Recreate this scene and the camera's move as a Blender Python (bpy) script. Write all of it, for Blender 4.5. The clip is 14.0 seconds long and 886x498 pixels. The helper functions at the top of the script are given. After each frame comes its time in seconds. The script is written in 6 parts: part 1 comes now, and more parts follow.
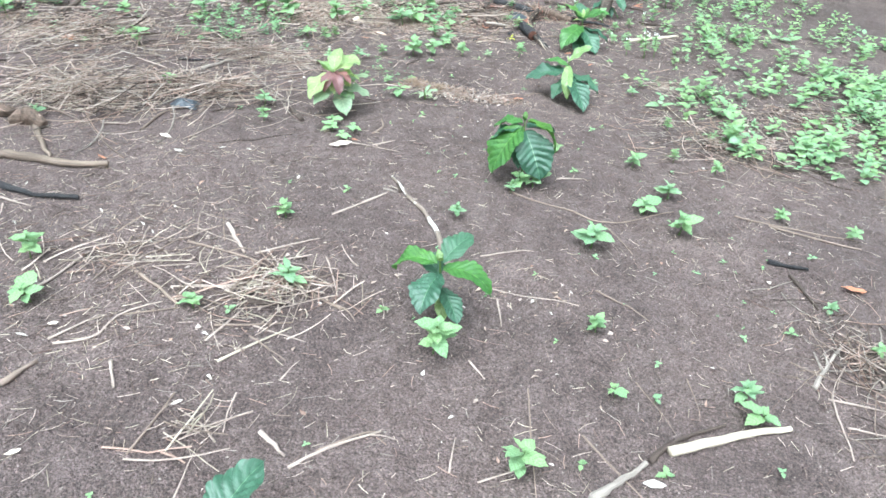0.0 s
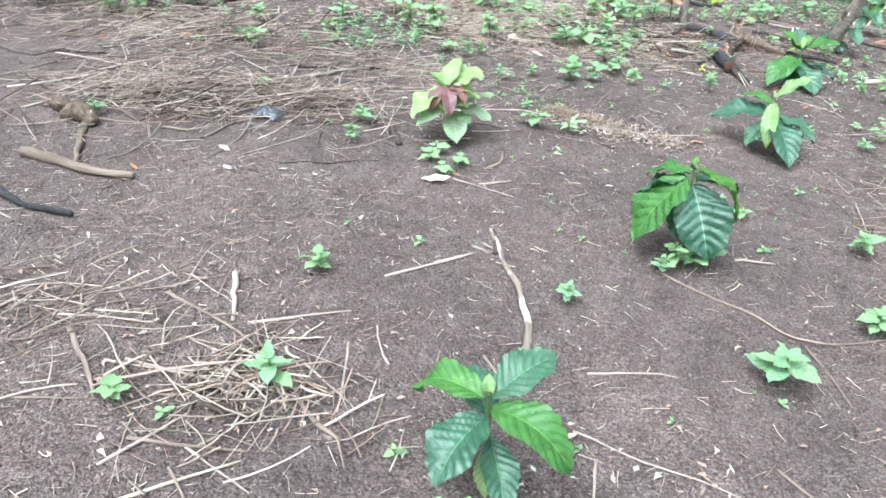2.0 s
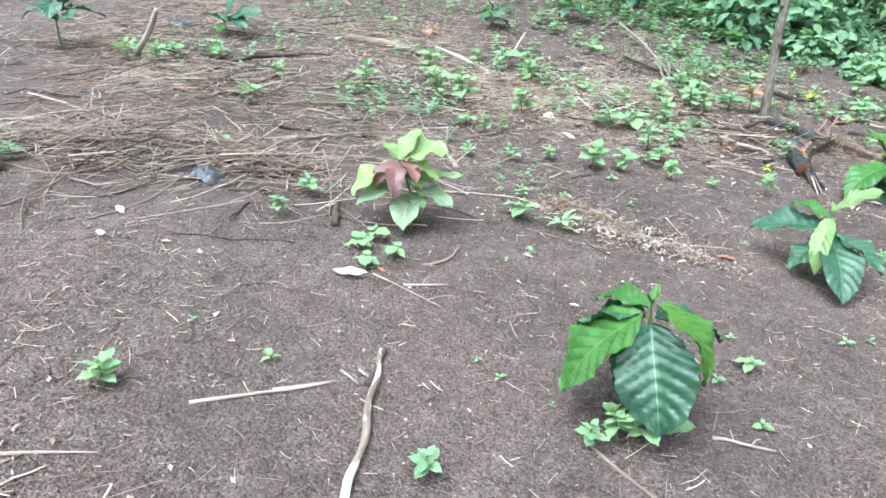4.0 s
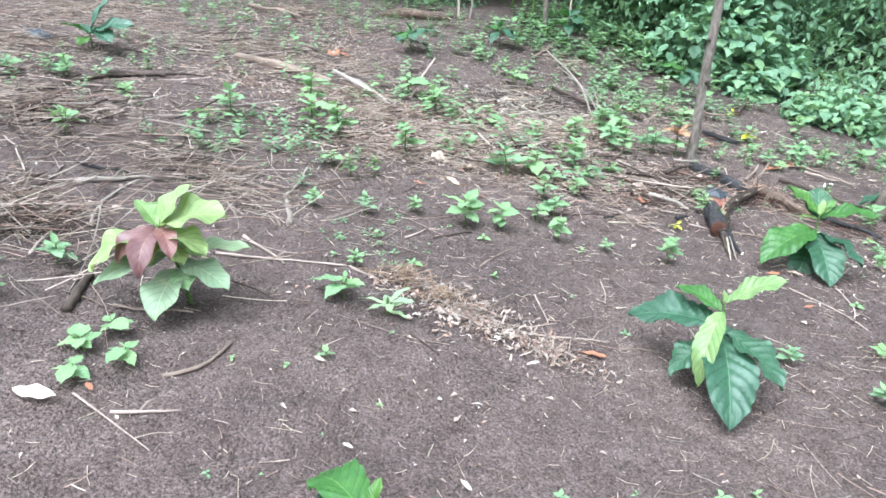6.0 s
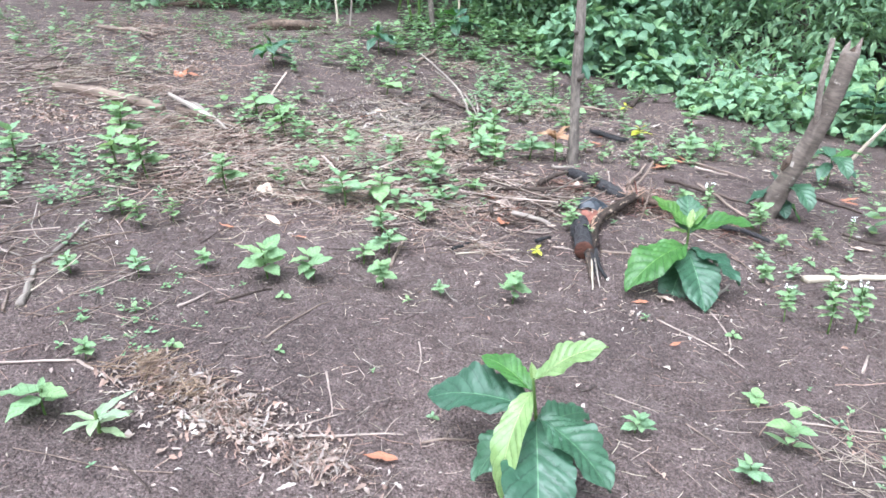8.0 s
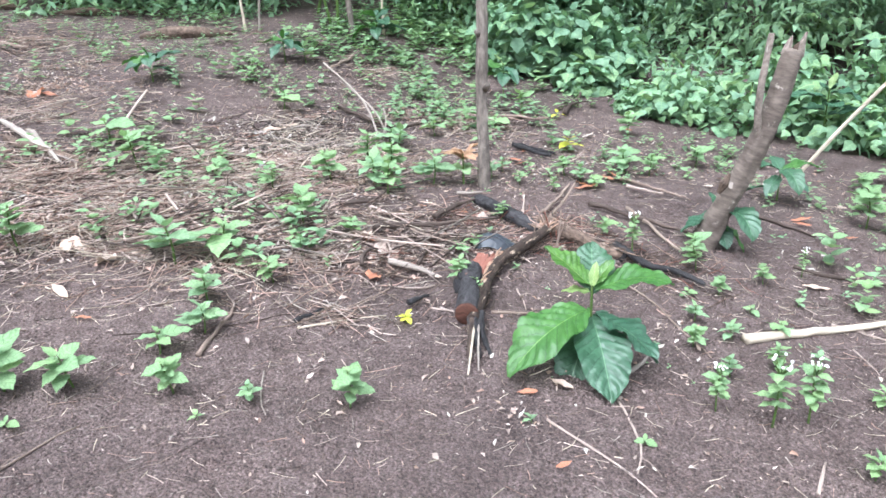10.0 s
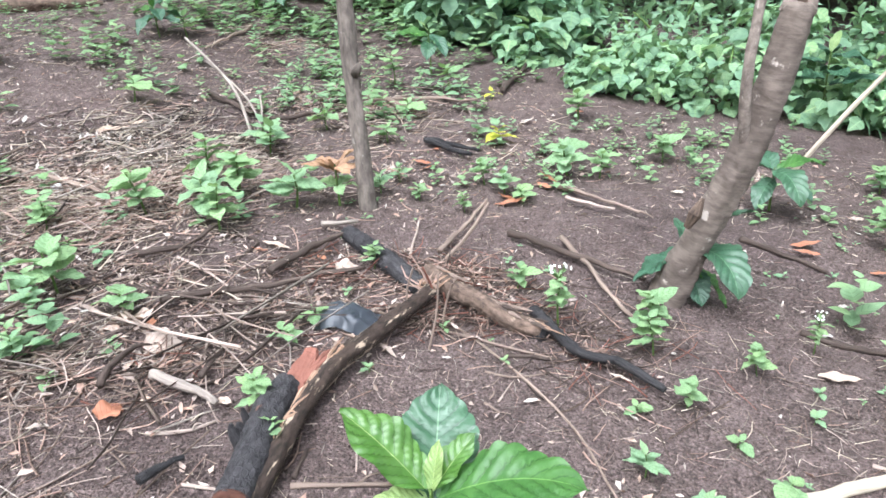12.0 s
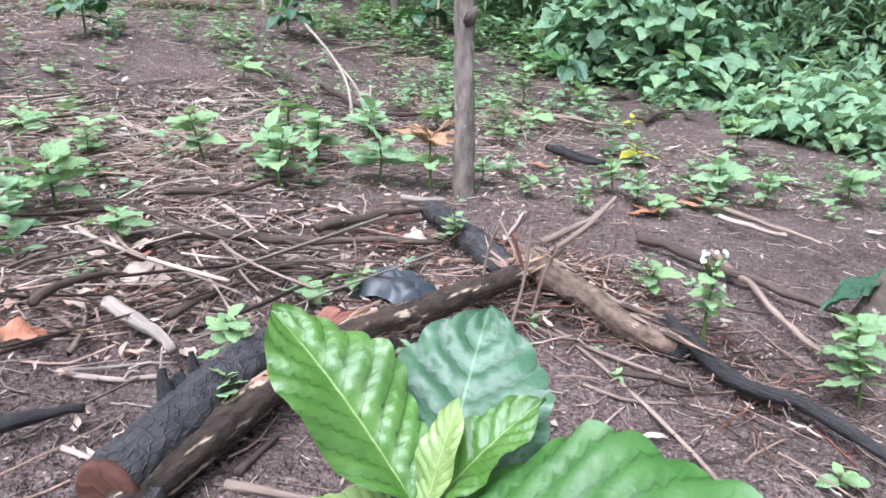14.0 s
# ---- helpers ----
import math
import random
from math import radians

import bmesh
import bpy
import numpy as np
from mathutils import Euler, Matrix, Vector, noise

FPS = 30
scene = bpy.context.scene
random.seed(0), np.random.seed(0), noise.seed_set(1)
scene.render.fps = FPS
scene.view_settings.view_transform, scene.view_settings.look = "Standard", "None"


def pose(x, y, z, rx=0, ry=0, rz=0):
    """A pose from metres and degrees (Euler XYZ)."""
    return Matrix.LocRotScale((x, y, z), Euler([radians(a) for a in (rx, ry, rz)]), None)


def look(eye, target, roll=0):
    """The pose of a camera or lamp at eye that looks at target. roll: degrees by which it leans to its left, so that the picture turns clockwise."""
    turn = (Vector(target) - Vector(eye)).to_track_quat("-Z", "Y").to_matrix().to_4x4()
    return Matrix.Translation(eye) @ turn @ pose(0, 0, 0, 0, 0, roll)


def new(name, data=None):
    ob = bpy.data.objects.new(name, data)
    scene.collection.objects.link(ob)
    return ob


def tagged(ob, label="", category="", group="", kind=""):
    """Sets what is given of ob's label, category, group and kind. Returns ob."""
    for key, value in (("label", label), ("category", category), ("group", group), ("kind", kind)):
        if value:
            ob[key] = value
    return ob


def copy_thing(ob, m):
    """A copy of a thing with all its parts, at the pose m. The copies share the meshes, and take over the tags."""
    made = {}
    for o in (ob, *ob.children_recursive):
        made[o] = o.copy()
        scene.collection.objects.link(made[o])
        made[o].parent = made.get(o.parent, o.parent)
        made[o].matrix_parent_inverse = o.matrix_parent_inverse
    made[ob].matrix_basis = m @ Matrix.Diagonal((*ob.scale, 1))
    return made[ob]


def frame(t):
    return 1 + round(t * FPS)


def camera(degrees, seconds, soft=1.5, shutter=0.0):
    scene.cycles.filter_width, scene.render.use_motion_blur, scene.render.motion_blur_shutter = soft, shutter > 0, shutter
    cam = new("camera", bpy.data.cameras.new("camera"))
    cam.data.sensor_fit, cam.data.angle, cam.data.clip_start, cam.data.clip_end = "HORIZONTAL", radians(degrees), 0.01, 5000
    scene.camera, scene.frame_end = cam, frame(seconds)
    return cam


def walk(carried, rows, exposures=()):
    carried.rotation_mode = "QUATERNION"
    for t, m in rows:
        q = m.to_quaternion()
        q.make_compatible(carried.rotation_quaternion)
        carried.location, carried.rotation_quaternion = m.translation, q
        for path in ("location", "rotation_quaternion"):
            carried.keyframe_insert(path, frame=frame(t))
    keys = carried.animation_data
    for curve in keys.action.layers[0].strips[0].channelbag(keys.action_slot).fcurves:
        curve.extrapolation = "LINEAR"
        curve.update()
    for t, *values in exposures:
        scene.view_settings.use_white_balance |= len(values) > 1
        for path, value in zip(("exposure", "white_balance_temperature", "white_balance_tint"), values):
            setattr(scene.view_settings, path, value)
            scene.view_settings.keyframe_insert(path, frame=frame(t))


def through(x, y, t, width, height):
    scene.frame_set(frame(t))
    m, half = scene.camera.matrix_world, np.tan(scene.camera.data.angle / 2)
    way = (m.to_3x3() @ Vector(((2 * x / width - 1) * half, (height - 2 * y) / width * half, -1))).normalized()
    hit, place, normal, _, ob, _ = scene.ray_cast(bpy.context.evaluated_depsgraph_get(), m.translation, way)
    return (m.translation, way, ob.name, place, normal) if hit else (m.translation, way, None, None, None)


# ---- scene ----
cam = camera(64.6, 14.0, 1.6)
PATH = [
    (0, (0.024, 0.012, 1.102), (0.0, 1.68, -0.002), -0.8),
    (0.5, (0.087, 0.207, 1.117), (0.007, 1.858, -0.01), -1.9),
    (1, (0.087, 0.307, 1.07), (-0.085, 1.963, -0.038), -1.6),
    (1.5, (0.099, 0.465, 0.97), (-0.233, 2.142, -0.068), -3.3),
    (2, (0.159, 0.675, 0.811), (-0.354, 2.328, -0.191), -2.2),
    (2.5, (0.237, 0.812, 0.74), (-0.38, 2.449, -0.229), -0.9),
    (2.6, (0.251, 0.83, 0.745), (-0.36, 2.476, -0.212), -0.3),
    (2.7, (0.261, 0.849, 0.739), (-0.345, 2.511, -0.194), -0.7),
    (4.8, (0.505, 1.439, 0.671), (-0.384, 3.067, -0.079), 1.0),
    (5, (0.516, 1.483, 0.677), (-0.346, 3.136, -0.048), 1.0),
    (5.5, (0.525, 1.629, 0.659), (-0.331, 3.29, -0.055), 1.4),
    (6, (0.562, 1.788, 0.65), (-0.18, 3.484, -0.108), 2.3),
    (6.5, (0.635, 1.93, 0.619), (-0.219, 3.604, -0.067), -0.2),
    (7, (0.706, 2.038, 0.642), (-0.134, 3.709, -0.067), -0.6),
    (7.5, (0.749, 2.147, 0.638), (0.034, 3.88, -0.058), 0.5),
    (8, (0.754, 2.278, 0.624), (0.144, 4.031, -0.121), -1.1),
    (8.5, (0.794, 2.411, 0.622), (0.313, 4.211, -0.105), -1.2),
    (8.7, (0.819, 2.464, 0.61), (0.302, 4.254, -0.116), -1.5),
    (10.8, (0.954, 3.158, 0.561), (0.412, 4.931, -0.189), -3.6),
    (11, (0.985, 3.259, 0.539), (0.386, 5.015, -0.206), -6.2),
    (11.5, (1.016, 3.444, 0.527), (0.559, 5.17, -0.374), -4.2),
    (12, (0.98, 3.638, 0.496), (0.493, 5.389, -0.34), -4.1),
    (12.5, (0.951, 3.812, 0.468), (0.434, 5.53, -0.415), -7.5),
    (13, (0.928, 3.92, 0.319), (0.347, 5.653, -0.493), -1.3),
    (13.5, (0.901, 3.976, 0.193), (0.1, 5.671, -0.504), -2.1),
    (14, (0.924, 3.931, 0.173), (0.101, 5.648, -0.441), 0.3),
]
walk(cam, [(t, look(eye, target, roll)) for t, eye, target, roll in PATH], [(0.0, 2.03, 5470, -2), (5.0, 2.0, 5470, 0), (8.5, 1.95, 5500, 9), (12.2, 1.90, 5780, 9), (14.0, 1.83, 5600, 14)])

# ---- light ----
world = bpy.data.worlds.new("overcast_sky")
scene.world = world
world.use_nodes = True
wn, wl = world.node_tree.nodes, world.node_tree.links
sky = wn.new("ShaderNodeTexSky")
sky.sky_type, sky.sun_disc = "NISHITA", False
sky.sun_elevation, sky.sun_rotation = radians(62), radians(200)
sky.air_density, sky.dust_density, sky.ozone_density = 1.0, 6.0, 1.0
pale = wn.new("ShaderNodeHueSaturation")  # a thick white cloud cover
pale.inputs["Saturation"].default_value = 0.16
wl.new(sky.outputs[0], pale.inputs["Color"])
wl.new(pale.outputs[0], wn["Background"].inputs["Color"])
wn["Background"].inputs["Strength"].default_value = 0.15
sun = new("sun", bpy.data.lights.new("sun", "SUN"))
sun.data.energy, sun.data.angle, sun.data.color = 1.2, radians(75), (1.0, 0.97, 0.92)
sun.matrix_world = look((-3, -6, 16), (0, 3, 0))


# ---- materials ----
def ramp(nodes, links, source, stops):
    r = nodes.new("ShaderNodeValToRGB")
    while len(r.color_ramp.elements) < len(stops):
        r.color_ramp.elements.new(0.5)
    for e, (p, c) in zip(r.color_ramp.elements, stops):
        e.position, e.color = p, (*c, 1)
    links.new(source, r.inputs[0])
    return r.outputs[0]


def noise_out(nodes, links, vec, scale, detail=4, rough=0.6, stretch=None):
    n = nodes.new("ShaderNodeTexNoise")
    n.inputs["Scale"].default_value, n.inputs["Detail"].default_value, n.inputs["Roughness"].default_value = scale, detail, rough
    if stretch:
        m = nodes.new("ShaderNodeMapping")
        m.inputs["Scale"].default_value = stretch
        links.new(vec, m.inputs[0])
        vec = m.outputs[0]
    links.new(vec, n.inputs["Vector"])
    return n.outputs["Fac"]


def blend(nodes, links, fac, a, b, kind="MIX"):
    m = nodes.new("ShaderNodeMix")
    m.data_type, m.blend_type = "RGBA", kind
    for sock, v in ((m.inputs["Factor"], fac), (m.inputs["A"], a), (m.inputs["B"], b)):
        if isinstance(v, (int, float)):
            sock.default_value = v
        elif isinstance(v, tuple):
            sock.default_value = (*v, 1)
        else:
            links.new(v, sock)
    return m.outputs["Result"]


def bump_out(nodes, links, height, strength, dist, normal=None):
    b = nodes.new("ShaderNodeBump")
    b.inputs["Strength"].default_value, b.inputs["Distance"].default_value = strength, dist
    links.new(height, b.inputs["Height"])
    if normal:
        links.new(normal, b.inputs["Normal"])
    return b.outputs[0]


def start(name, rough=0.8, spec=0.3):
    m = bpy.data.materials.new(name)
    m.use_nodes = True
    n, l = m.node_tree.nodes, m.node_tree.links
    p = n["Principled BSDF"]
    p.inputs["Roughness"].default_value = rough
    p.inputs["Specular IOR Level"].default_value = spec
    return m, n, l, p


def soil_material():
    m, n, l, p = start("soil", 0.92, 0.25)
    v = n.new("ShaderNodeTexCoord").outputs["Object"]
    big = noise_out(n, l, v, 1.7, 5, 0.6)
    mid = noise_out(n, l, v, 14, 5, 0.65)
    fine = noise_out(n, l, v, 220, 3, 0.7)
    c = ramp(n, l, mid, [(0.3, (0.0985, 0.0735, 0.070)), (0.7, (0.159, 0.1240, 0.119))])
    c2 = ramp(n, l, big, [(0.38, (0.76, 0.74, 0.73)), (0.66, (1.06, 1.03, 1.0))])
    c = blend(n, l, 1.0, c, c2, "MULTIPLY")
    c3 = ramp(n, l, fine, [(0.34, (0.50, 0.49, 0.48)), (0.5, (1.0, 1.0, 1.0)), (0.66, (1.5, 1.48, 1.46))])
    c = blend(n, l, 1.0, c, c3, "MULTIPLY")
    grains = []
    for scale in (150, 330):  # separate crumbs, each of its own shade
        warp = n.new("ShaderNodeVectorMath")
        warp.operation = "MULTIPLY_ADD"
        wob = n.new("ShaderNodeTexNoise")
        wob.inputs["Scale"].default_value = scale * 0.6
        l.new(v, wob.inputs["Vector"])
        l.new(wob.outputs["Color"], warp.inputs[0])
        warp.inputs[1].default_value = (0.9 / scale,) * 3
        l.new(v, warp.inputs[2])
        vor = n.new("ShaderNodeTexVoronoi")
        vor.inputs["Scale"].default_value = scale
        l.new(warp.outputs[0], vor.inputs["Vector"])
        shade = ramp(n, l, vor.outputs["Color"], [(0.1, (0.78, 0.77, 0.76)), (0.55, (1.0, 1.0, 1.0)), (0.95, (1.28, 1.27, 1.26))])
        c = blend(n, l, 1.0, c, shade, "MULTIPLY")
        grains.append(vor.outputs["Distance"])
    speck = ramp(n, l, noise_out(n, l, v, 85, 2, 0.5), [(0.70, (0, 0, 0)), (0.76, (1, 1, 1))])
    c = blend(n, l, speck, c, (0.28, 0.24, 0.21))
    l.new(c, p.inputs["Base Color"])
    nb = bump_out(n, l, grains[0], 0.9, -0.007)
    nb = bump_out(n, l, grains[1], 0.8, -0.0035, nb)
    nb = bump_out(n, l, fine, 0.6, 0.003, nb)
    nb = bump_out(n, l, noise_out(n, l, v, 48, 3, 0.6), 0.5, 0.010, nb)
    nb = bump_out(n, l, mid, 0.4, 0.012, nb)
    l.new(nb, p.inputs["Normal"])
    return m


def wood_material(name, dark, light, rough=0.8, grain=(6, 60, 60), bump=0.6, spots=None, cracks=0.0):
    m, n, l, p = start(name, rough, 0.25)
    v = n.new("ShaderNodeTexCoord").outputs["UV"]
    g = noise_out(n, l, v, 1.0, 5, 0.65, grain)
    b = noise_out(n, l, v, 1.0, 3, 0.6, (5, 3, 3))
    c = ramp(n, l, g, [(0.3, dark), (0.7, light)])
    c2 = ramp(n, l, b, [(0.35, (0.62, 0.6, 0.6)), (0.65, (1.12, 1.1, 1.08))])
    c = blend(n, l, 1.0, c, c2, "MULTIPLY")
    rnd = n.new("ShaderNodeNewGeometry").outputs["Random Per Island"]
    c4 = ramp(n, l, rnd, [(0.0, (0.55, 0.52, 0.5)), (0.5, (0.95, 0.93, 0.9)), (1.0, (1.25, 1.22, 1.2))])
    c = blend(n, l, 1.0, c, c4, "MULTIPLY")
    if spots:
        s = ramp(n, l, noise_out(n, l, v, 1.0, 4, 0.6, spots[1]), [(spots[2], (0, 0, 0)), (spots[2] + 0.06, (1, 1, 1))])
        c = blend(n, l, s, c, spots[0])
    l.new(c, p.inputs["Base Color"])
    relief = bump_out(n, l, g, bump, 0.003)
    if cracks:  # charred wood splits into small blocks
        vor = n.new("ShaderNodeTexVoronoi")
        vor.feature = "DISTANCE_TO_EDGE"
        vor.inputs["Scale"].default_value = cracks
        l.new(v, vor.inputs["Vector"])
        edge = ramp(n, l, vor.outputs["Distance"], [(0.0, (0, 0, 0)), (0.12, (1, 1, 1))])
        relief = bump_out(n, l, edge, 0.55, 0.003, relief)
    l.new(relief, p.inputs["Normal"])
    return m


def leaf_material(name, dark, light, rough=0.45, spec=0.5, veins=0, vein_colour=(0.2, 0.3, 0.1), through=0.25, blotch=None):
    m, n, l, p = start(name, rough, spec)
    tc = n.new("ShaderNodeTexCoord")
    v = tc.outputs["Object"]
    g = noise_out(n, l, v, 28, 3, 0.6)
    c = ramp(n, l, g, [(0.3, dark), (0.72, light)])
    geo = n.new("ShaderNodeNewGeometry")
    info = n.new("ShaderNodeObjectInfo")
    add = n.new("ShaderNodeMath")
    add.operation = "ADD"
    l.new(geo.outputs["Random Per Island"], add.inputs[0])
    l.new(info.outputs["Random"], add.inputs[1])
    c4 = ramp(n, l, add.outputs[0], [(0.0, (0.72, 0.78, 0.8)), (0.5, (1.0, 1.0, 1.0)), (1.0, (1.25, 1.18, 1.0))])
    add.use_clamp = False
    half = n.new("ShaderNodeMath")
    half.operation = "MULTIPLY"
    half.inputs[1].default_value = 0.5
    l.new(add.outputs[0], half.inputs[0])
    l.new(half.outputs[0], c4.node.inputs[0])
    c = blend(n, l, 1.0, c, c4, "MULTIPLY")
    if blotch:
        s = ramp(n, l, noise_out(n, l, v, blotch[1], 3, 0.6), [(blotch[2], (0, 0, 0)), (blotch[2] + 0.12, (1, 1, 1))])
        c = blend(n, l, s, c, blotch[0])
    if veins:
        # midrib and slanted side vein grooves from the leaf's own length and width
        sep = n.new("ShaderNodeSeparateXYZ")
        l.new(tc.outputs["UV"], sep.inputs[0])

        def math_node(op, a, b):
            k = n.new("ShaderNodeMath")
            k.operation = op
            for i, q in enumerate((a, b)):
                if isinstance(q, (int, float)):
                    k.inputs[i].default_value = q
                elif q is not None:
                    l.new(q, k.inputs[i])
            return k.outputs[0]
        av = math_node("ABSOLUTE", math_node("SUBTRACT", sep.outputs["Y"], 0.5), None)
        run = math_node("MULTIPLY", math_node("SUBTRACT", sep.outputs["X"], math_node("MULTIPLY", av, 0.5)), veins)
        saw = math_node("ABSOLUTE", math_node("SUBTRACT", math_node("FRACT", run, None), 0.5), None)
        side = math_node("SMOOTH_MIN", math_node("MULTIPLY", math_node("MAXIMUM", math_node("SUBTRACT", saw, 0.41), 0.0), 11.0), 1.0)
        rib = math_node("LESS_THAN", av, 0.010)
        # shade in the vein grooves is put into the colour as dark stripes
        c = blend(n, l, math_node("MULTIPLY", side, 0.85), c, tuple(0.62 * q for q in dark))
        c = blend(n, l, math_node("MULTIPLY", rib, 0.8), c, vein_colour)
    l.new(c, p.inputs["Base Color"])
    l.new(bump_out(n, l, noise_out(n, l, v, 150, 3, 0.6), 0.4, 0.002), p.inputs["Normal"])
    tr = n.new("ShaderNodeBsdfTranslucent")
    l.new(blend(n, l, 1.0, c, (1.08, 1.05, 0.70), "MULTIPLY"), tr.inputs["Color"])
    mix = n.new("ShaderNodeMixShader")
    mix.inputs[0].default_value = through
    l.new(p.outputs[0], mix.inputs[1])
    l.new(tr.outputs[0], mix.inputs[2])
    l.new(mix.outputs[0], n["Material Output"].inputs["Surface"])
    return m


SOIL = soil_material()
WOODS = {
    "straw": wood_material("straw", (0.34, 0.275, 0.24), (0.61, 0.52, 0.47)),
    "twig": wood_material("twig", (0.17, 0.125, 0.105), (0.37, 0.30, 0.255)),
    "grey": wood_material("weathered_wood", (0.20, 0.17, 0.15), (0.46, 0.42, 0.38)),
    "dark": wood_material("dark_bark", (0.035, 0.026, 0.023), (0.13, 0.10, 0.085)),
    "bark": wood_material("bark", (0.10, 0.075, 0.06), (0.25, 0.20, 0.165), spots=((0.36, 0.32, 0.28), (14, 9, 9), 0.62)),
    "char": wood_material("charcoal", (0.016, 0.016, 0.018), (0.062, 0.060, 0.065), 0.75, (40, 70, 70), 1.0, ((0.15, 0.08, 0.06), (14, 16, 16), 0.64), 85.0),
    "russet": wood_material("russet_stalk", (0.28, 0.185, 0.15), (0.52, 0.39, 0.335)),
    "pale": wood_material("bleached_wood", (0.42, 0.36, 0.28), (0.68, 0.62, 0.52)),
    "raw": wood_material("split_wood", (0.28, 0.16, 0.10), (0.56, 0.41, 0.31)),
    "trunk": wood_material("trunk_bark", (0.080, 0.070, 0.062), (0.240, 0.212, 0.188), 0.9, (26, 34, 34), 1.0, ((0.28, 0.25, 0.22), (34, 18, 18), 0.63)),
}
LEAF = {
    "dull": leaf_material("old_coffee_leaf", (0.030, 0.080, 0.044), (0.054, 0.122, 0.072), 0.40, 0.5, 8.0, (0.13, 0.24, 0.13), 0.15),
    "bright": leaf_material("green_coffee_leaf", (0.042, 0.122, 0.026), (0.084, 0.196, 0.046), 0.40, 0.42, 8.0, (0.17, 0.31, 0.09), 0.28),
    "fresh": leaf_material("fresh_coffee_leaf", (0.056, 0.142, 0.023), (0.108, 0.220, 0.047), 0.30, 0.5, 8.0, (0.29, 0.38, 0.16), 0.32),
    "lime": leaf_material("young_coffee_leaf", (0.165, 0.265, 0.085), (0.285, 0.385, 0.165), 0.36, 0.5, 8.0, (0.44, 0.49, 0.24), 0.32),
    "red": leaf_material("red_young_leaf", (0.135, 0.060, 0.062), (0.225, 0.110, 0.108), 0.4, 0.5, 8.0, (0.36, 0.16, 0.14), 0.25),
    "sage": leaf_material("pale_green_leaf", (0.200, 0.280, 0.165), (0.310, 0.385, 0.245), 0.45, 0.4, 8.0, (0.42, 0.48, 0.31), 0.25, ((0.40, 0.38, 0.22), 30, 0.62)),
    "weed": leaf_material("weed_leaf", (0.165, 0.280, 0.130), (0.300, 0.435, 0.240), 0.68, 0.2, 5.0, (0.30, 0.45, 0.22), 0.3),
    "weed2": leaf_material("bluish_weed_leaf", (0.165, 0.280, 0.150), (0.290, 0.425, 0.260), 0.7, 0.2, 5.0, (0.30, 0.43, 0.25), 0.3),
    # vine and forest greens are paled and blued to stand in for haze
    "vine": leaf_material("vine_leaf", (0.165, 0.295, 0.180), (0.315, 0.465, 0.300), 0.75, 0.12, 5.0, (0.27, 0.41, 0.20), 0.35),
    "vine_pale": leaf_material("pale_vine_leaf", (0.190, 0.325, 0.165), (0.315, 0.460, 0.260), 0.75, 0.12, 5.0, (0.40, 0.50, 0.26), 0.35),
    "forest": leaf_material("undergrowth_leaf", (0.160, 0.275, 0.175), (0.290, 0.430, 0.285), 0.65, 0.25, 0, (0, 0, 0), 0.4),
    "pale_lime": leaf_material("pale_young_leaf", (0.205, 0.290, 0.105), (0.320, 0.405, 0.175), 0.42, 0.45, 8.0, (0.46, 0.51, 0.27), 0.3, ((0.46, 0.44, 0.26), 22, 0.64)),
    "yellow": leaf_material("yellow_leaf", (0.42, 0.46, 0.04), (0.58, 0.58, 0.10), 0.5, 0.4, 0, (0, 0, 0), 0.3),
    "orange": leaf_material("bronze_leaf", (0.34, 0.19, 0.12), (0.46, 0.30, 0.19), 0.5, 0.4, 5.0, (0.5, 0.3, 0.15), 0.3),
    "dry": leaf_material("dry_leaf", (0.34, 0.25, 0.205), (0.56, 0.46, 0.405), 0.7, 0.2, 6.0, (0.30, 0.21, 0.15), 0.1, ((0.22, 0.15, 0.11), 40, 0.6)),
    "rust": leaf_material("rust_leaf", (0.30, 0.12, 0.07), (0.46, 0.21, 0.13), 0.65, 0.3, 6.0, (0.30, 0.10, 0.05), 0.1, ((0.20, 0.08, 0.05), 40, 0.62)),
    "white": leaf_material("bleached_leaf", (0.42, 0.36, 0.325), (0.60, 0.54, 0.495), 0.7, 0.2, 6.0, (0.5, 0.42, 0.36), 0.1),
}
PETAL = start("white_petal", 0.6, 0.3)[0]
PETAL.node_tree.nodes["Principled BSDF"].inputs["Base Color"].default_value = (0.8, 0.8, 0.78, 1)


# ---- helpers of this scene ----
def ground_z(x, y):
    """The hillside: it falls to the east and climbs behind the field."""
    far = min(y, 12.0)
    z = GROUND[0] + GROUND[1] * x + GROUND[2] * far + GROUND[3] * x * far + GROUND[4] * far * far
    u = min(max(y - 5, 0), 4)
    z += 0.015 * u * u + 0.12 * max(0, min(y, 30) - 9)
    z += 0.06 * min(max(0, y - 3.6), 5) / (1 + math.exp(max(-30, min(30, (x + 1.0) / 0.2))))
    return z


def soil_z(x, y):
    """The hillside with its clods and hollows."""
    z = ground_z(x, y) - 0.05 * math.exp(-((x + 0.6) ** 2 + (y - 5.58) ** 2) / 0.10)
    if -8 < x < 8 and -4 < y < 14:
        z += 0.016 * noise.noise((x * 2.1, y * 2.1, 0)) + 0.007 * noise.noise((x * 8, y * 8, 3)) + 0.006 * noise.noise((x * 19, y * 19, 7)) + 0.003 * noise.noise((x * 41, y * 41, 5))
    return z


def part(name, mesh, parent, label="", matrix=None):
    ob = new(name, mesh)
    ob.parent = parent
    if matrix is not None:
        ob.matrix_local = matrix
    return tagged(ob, label)


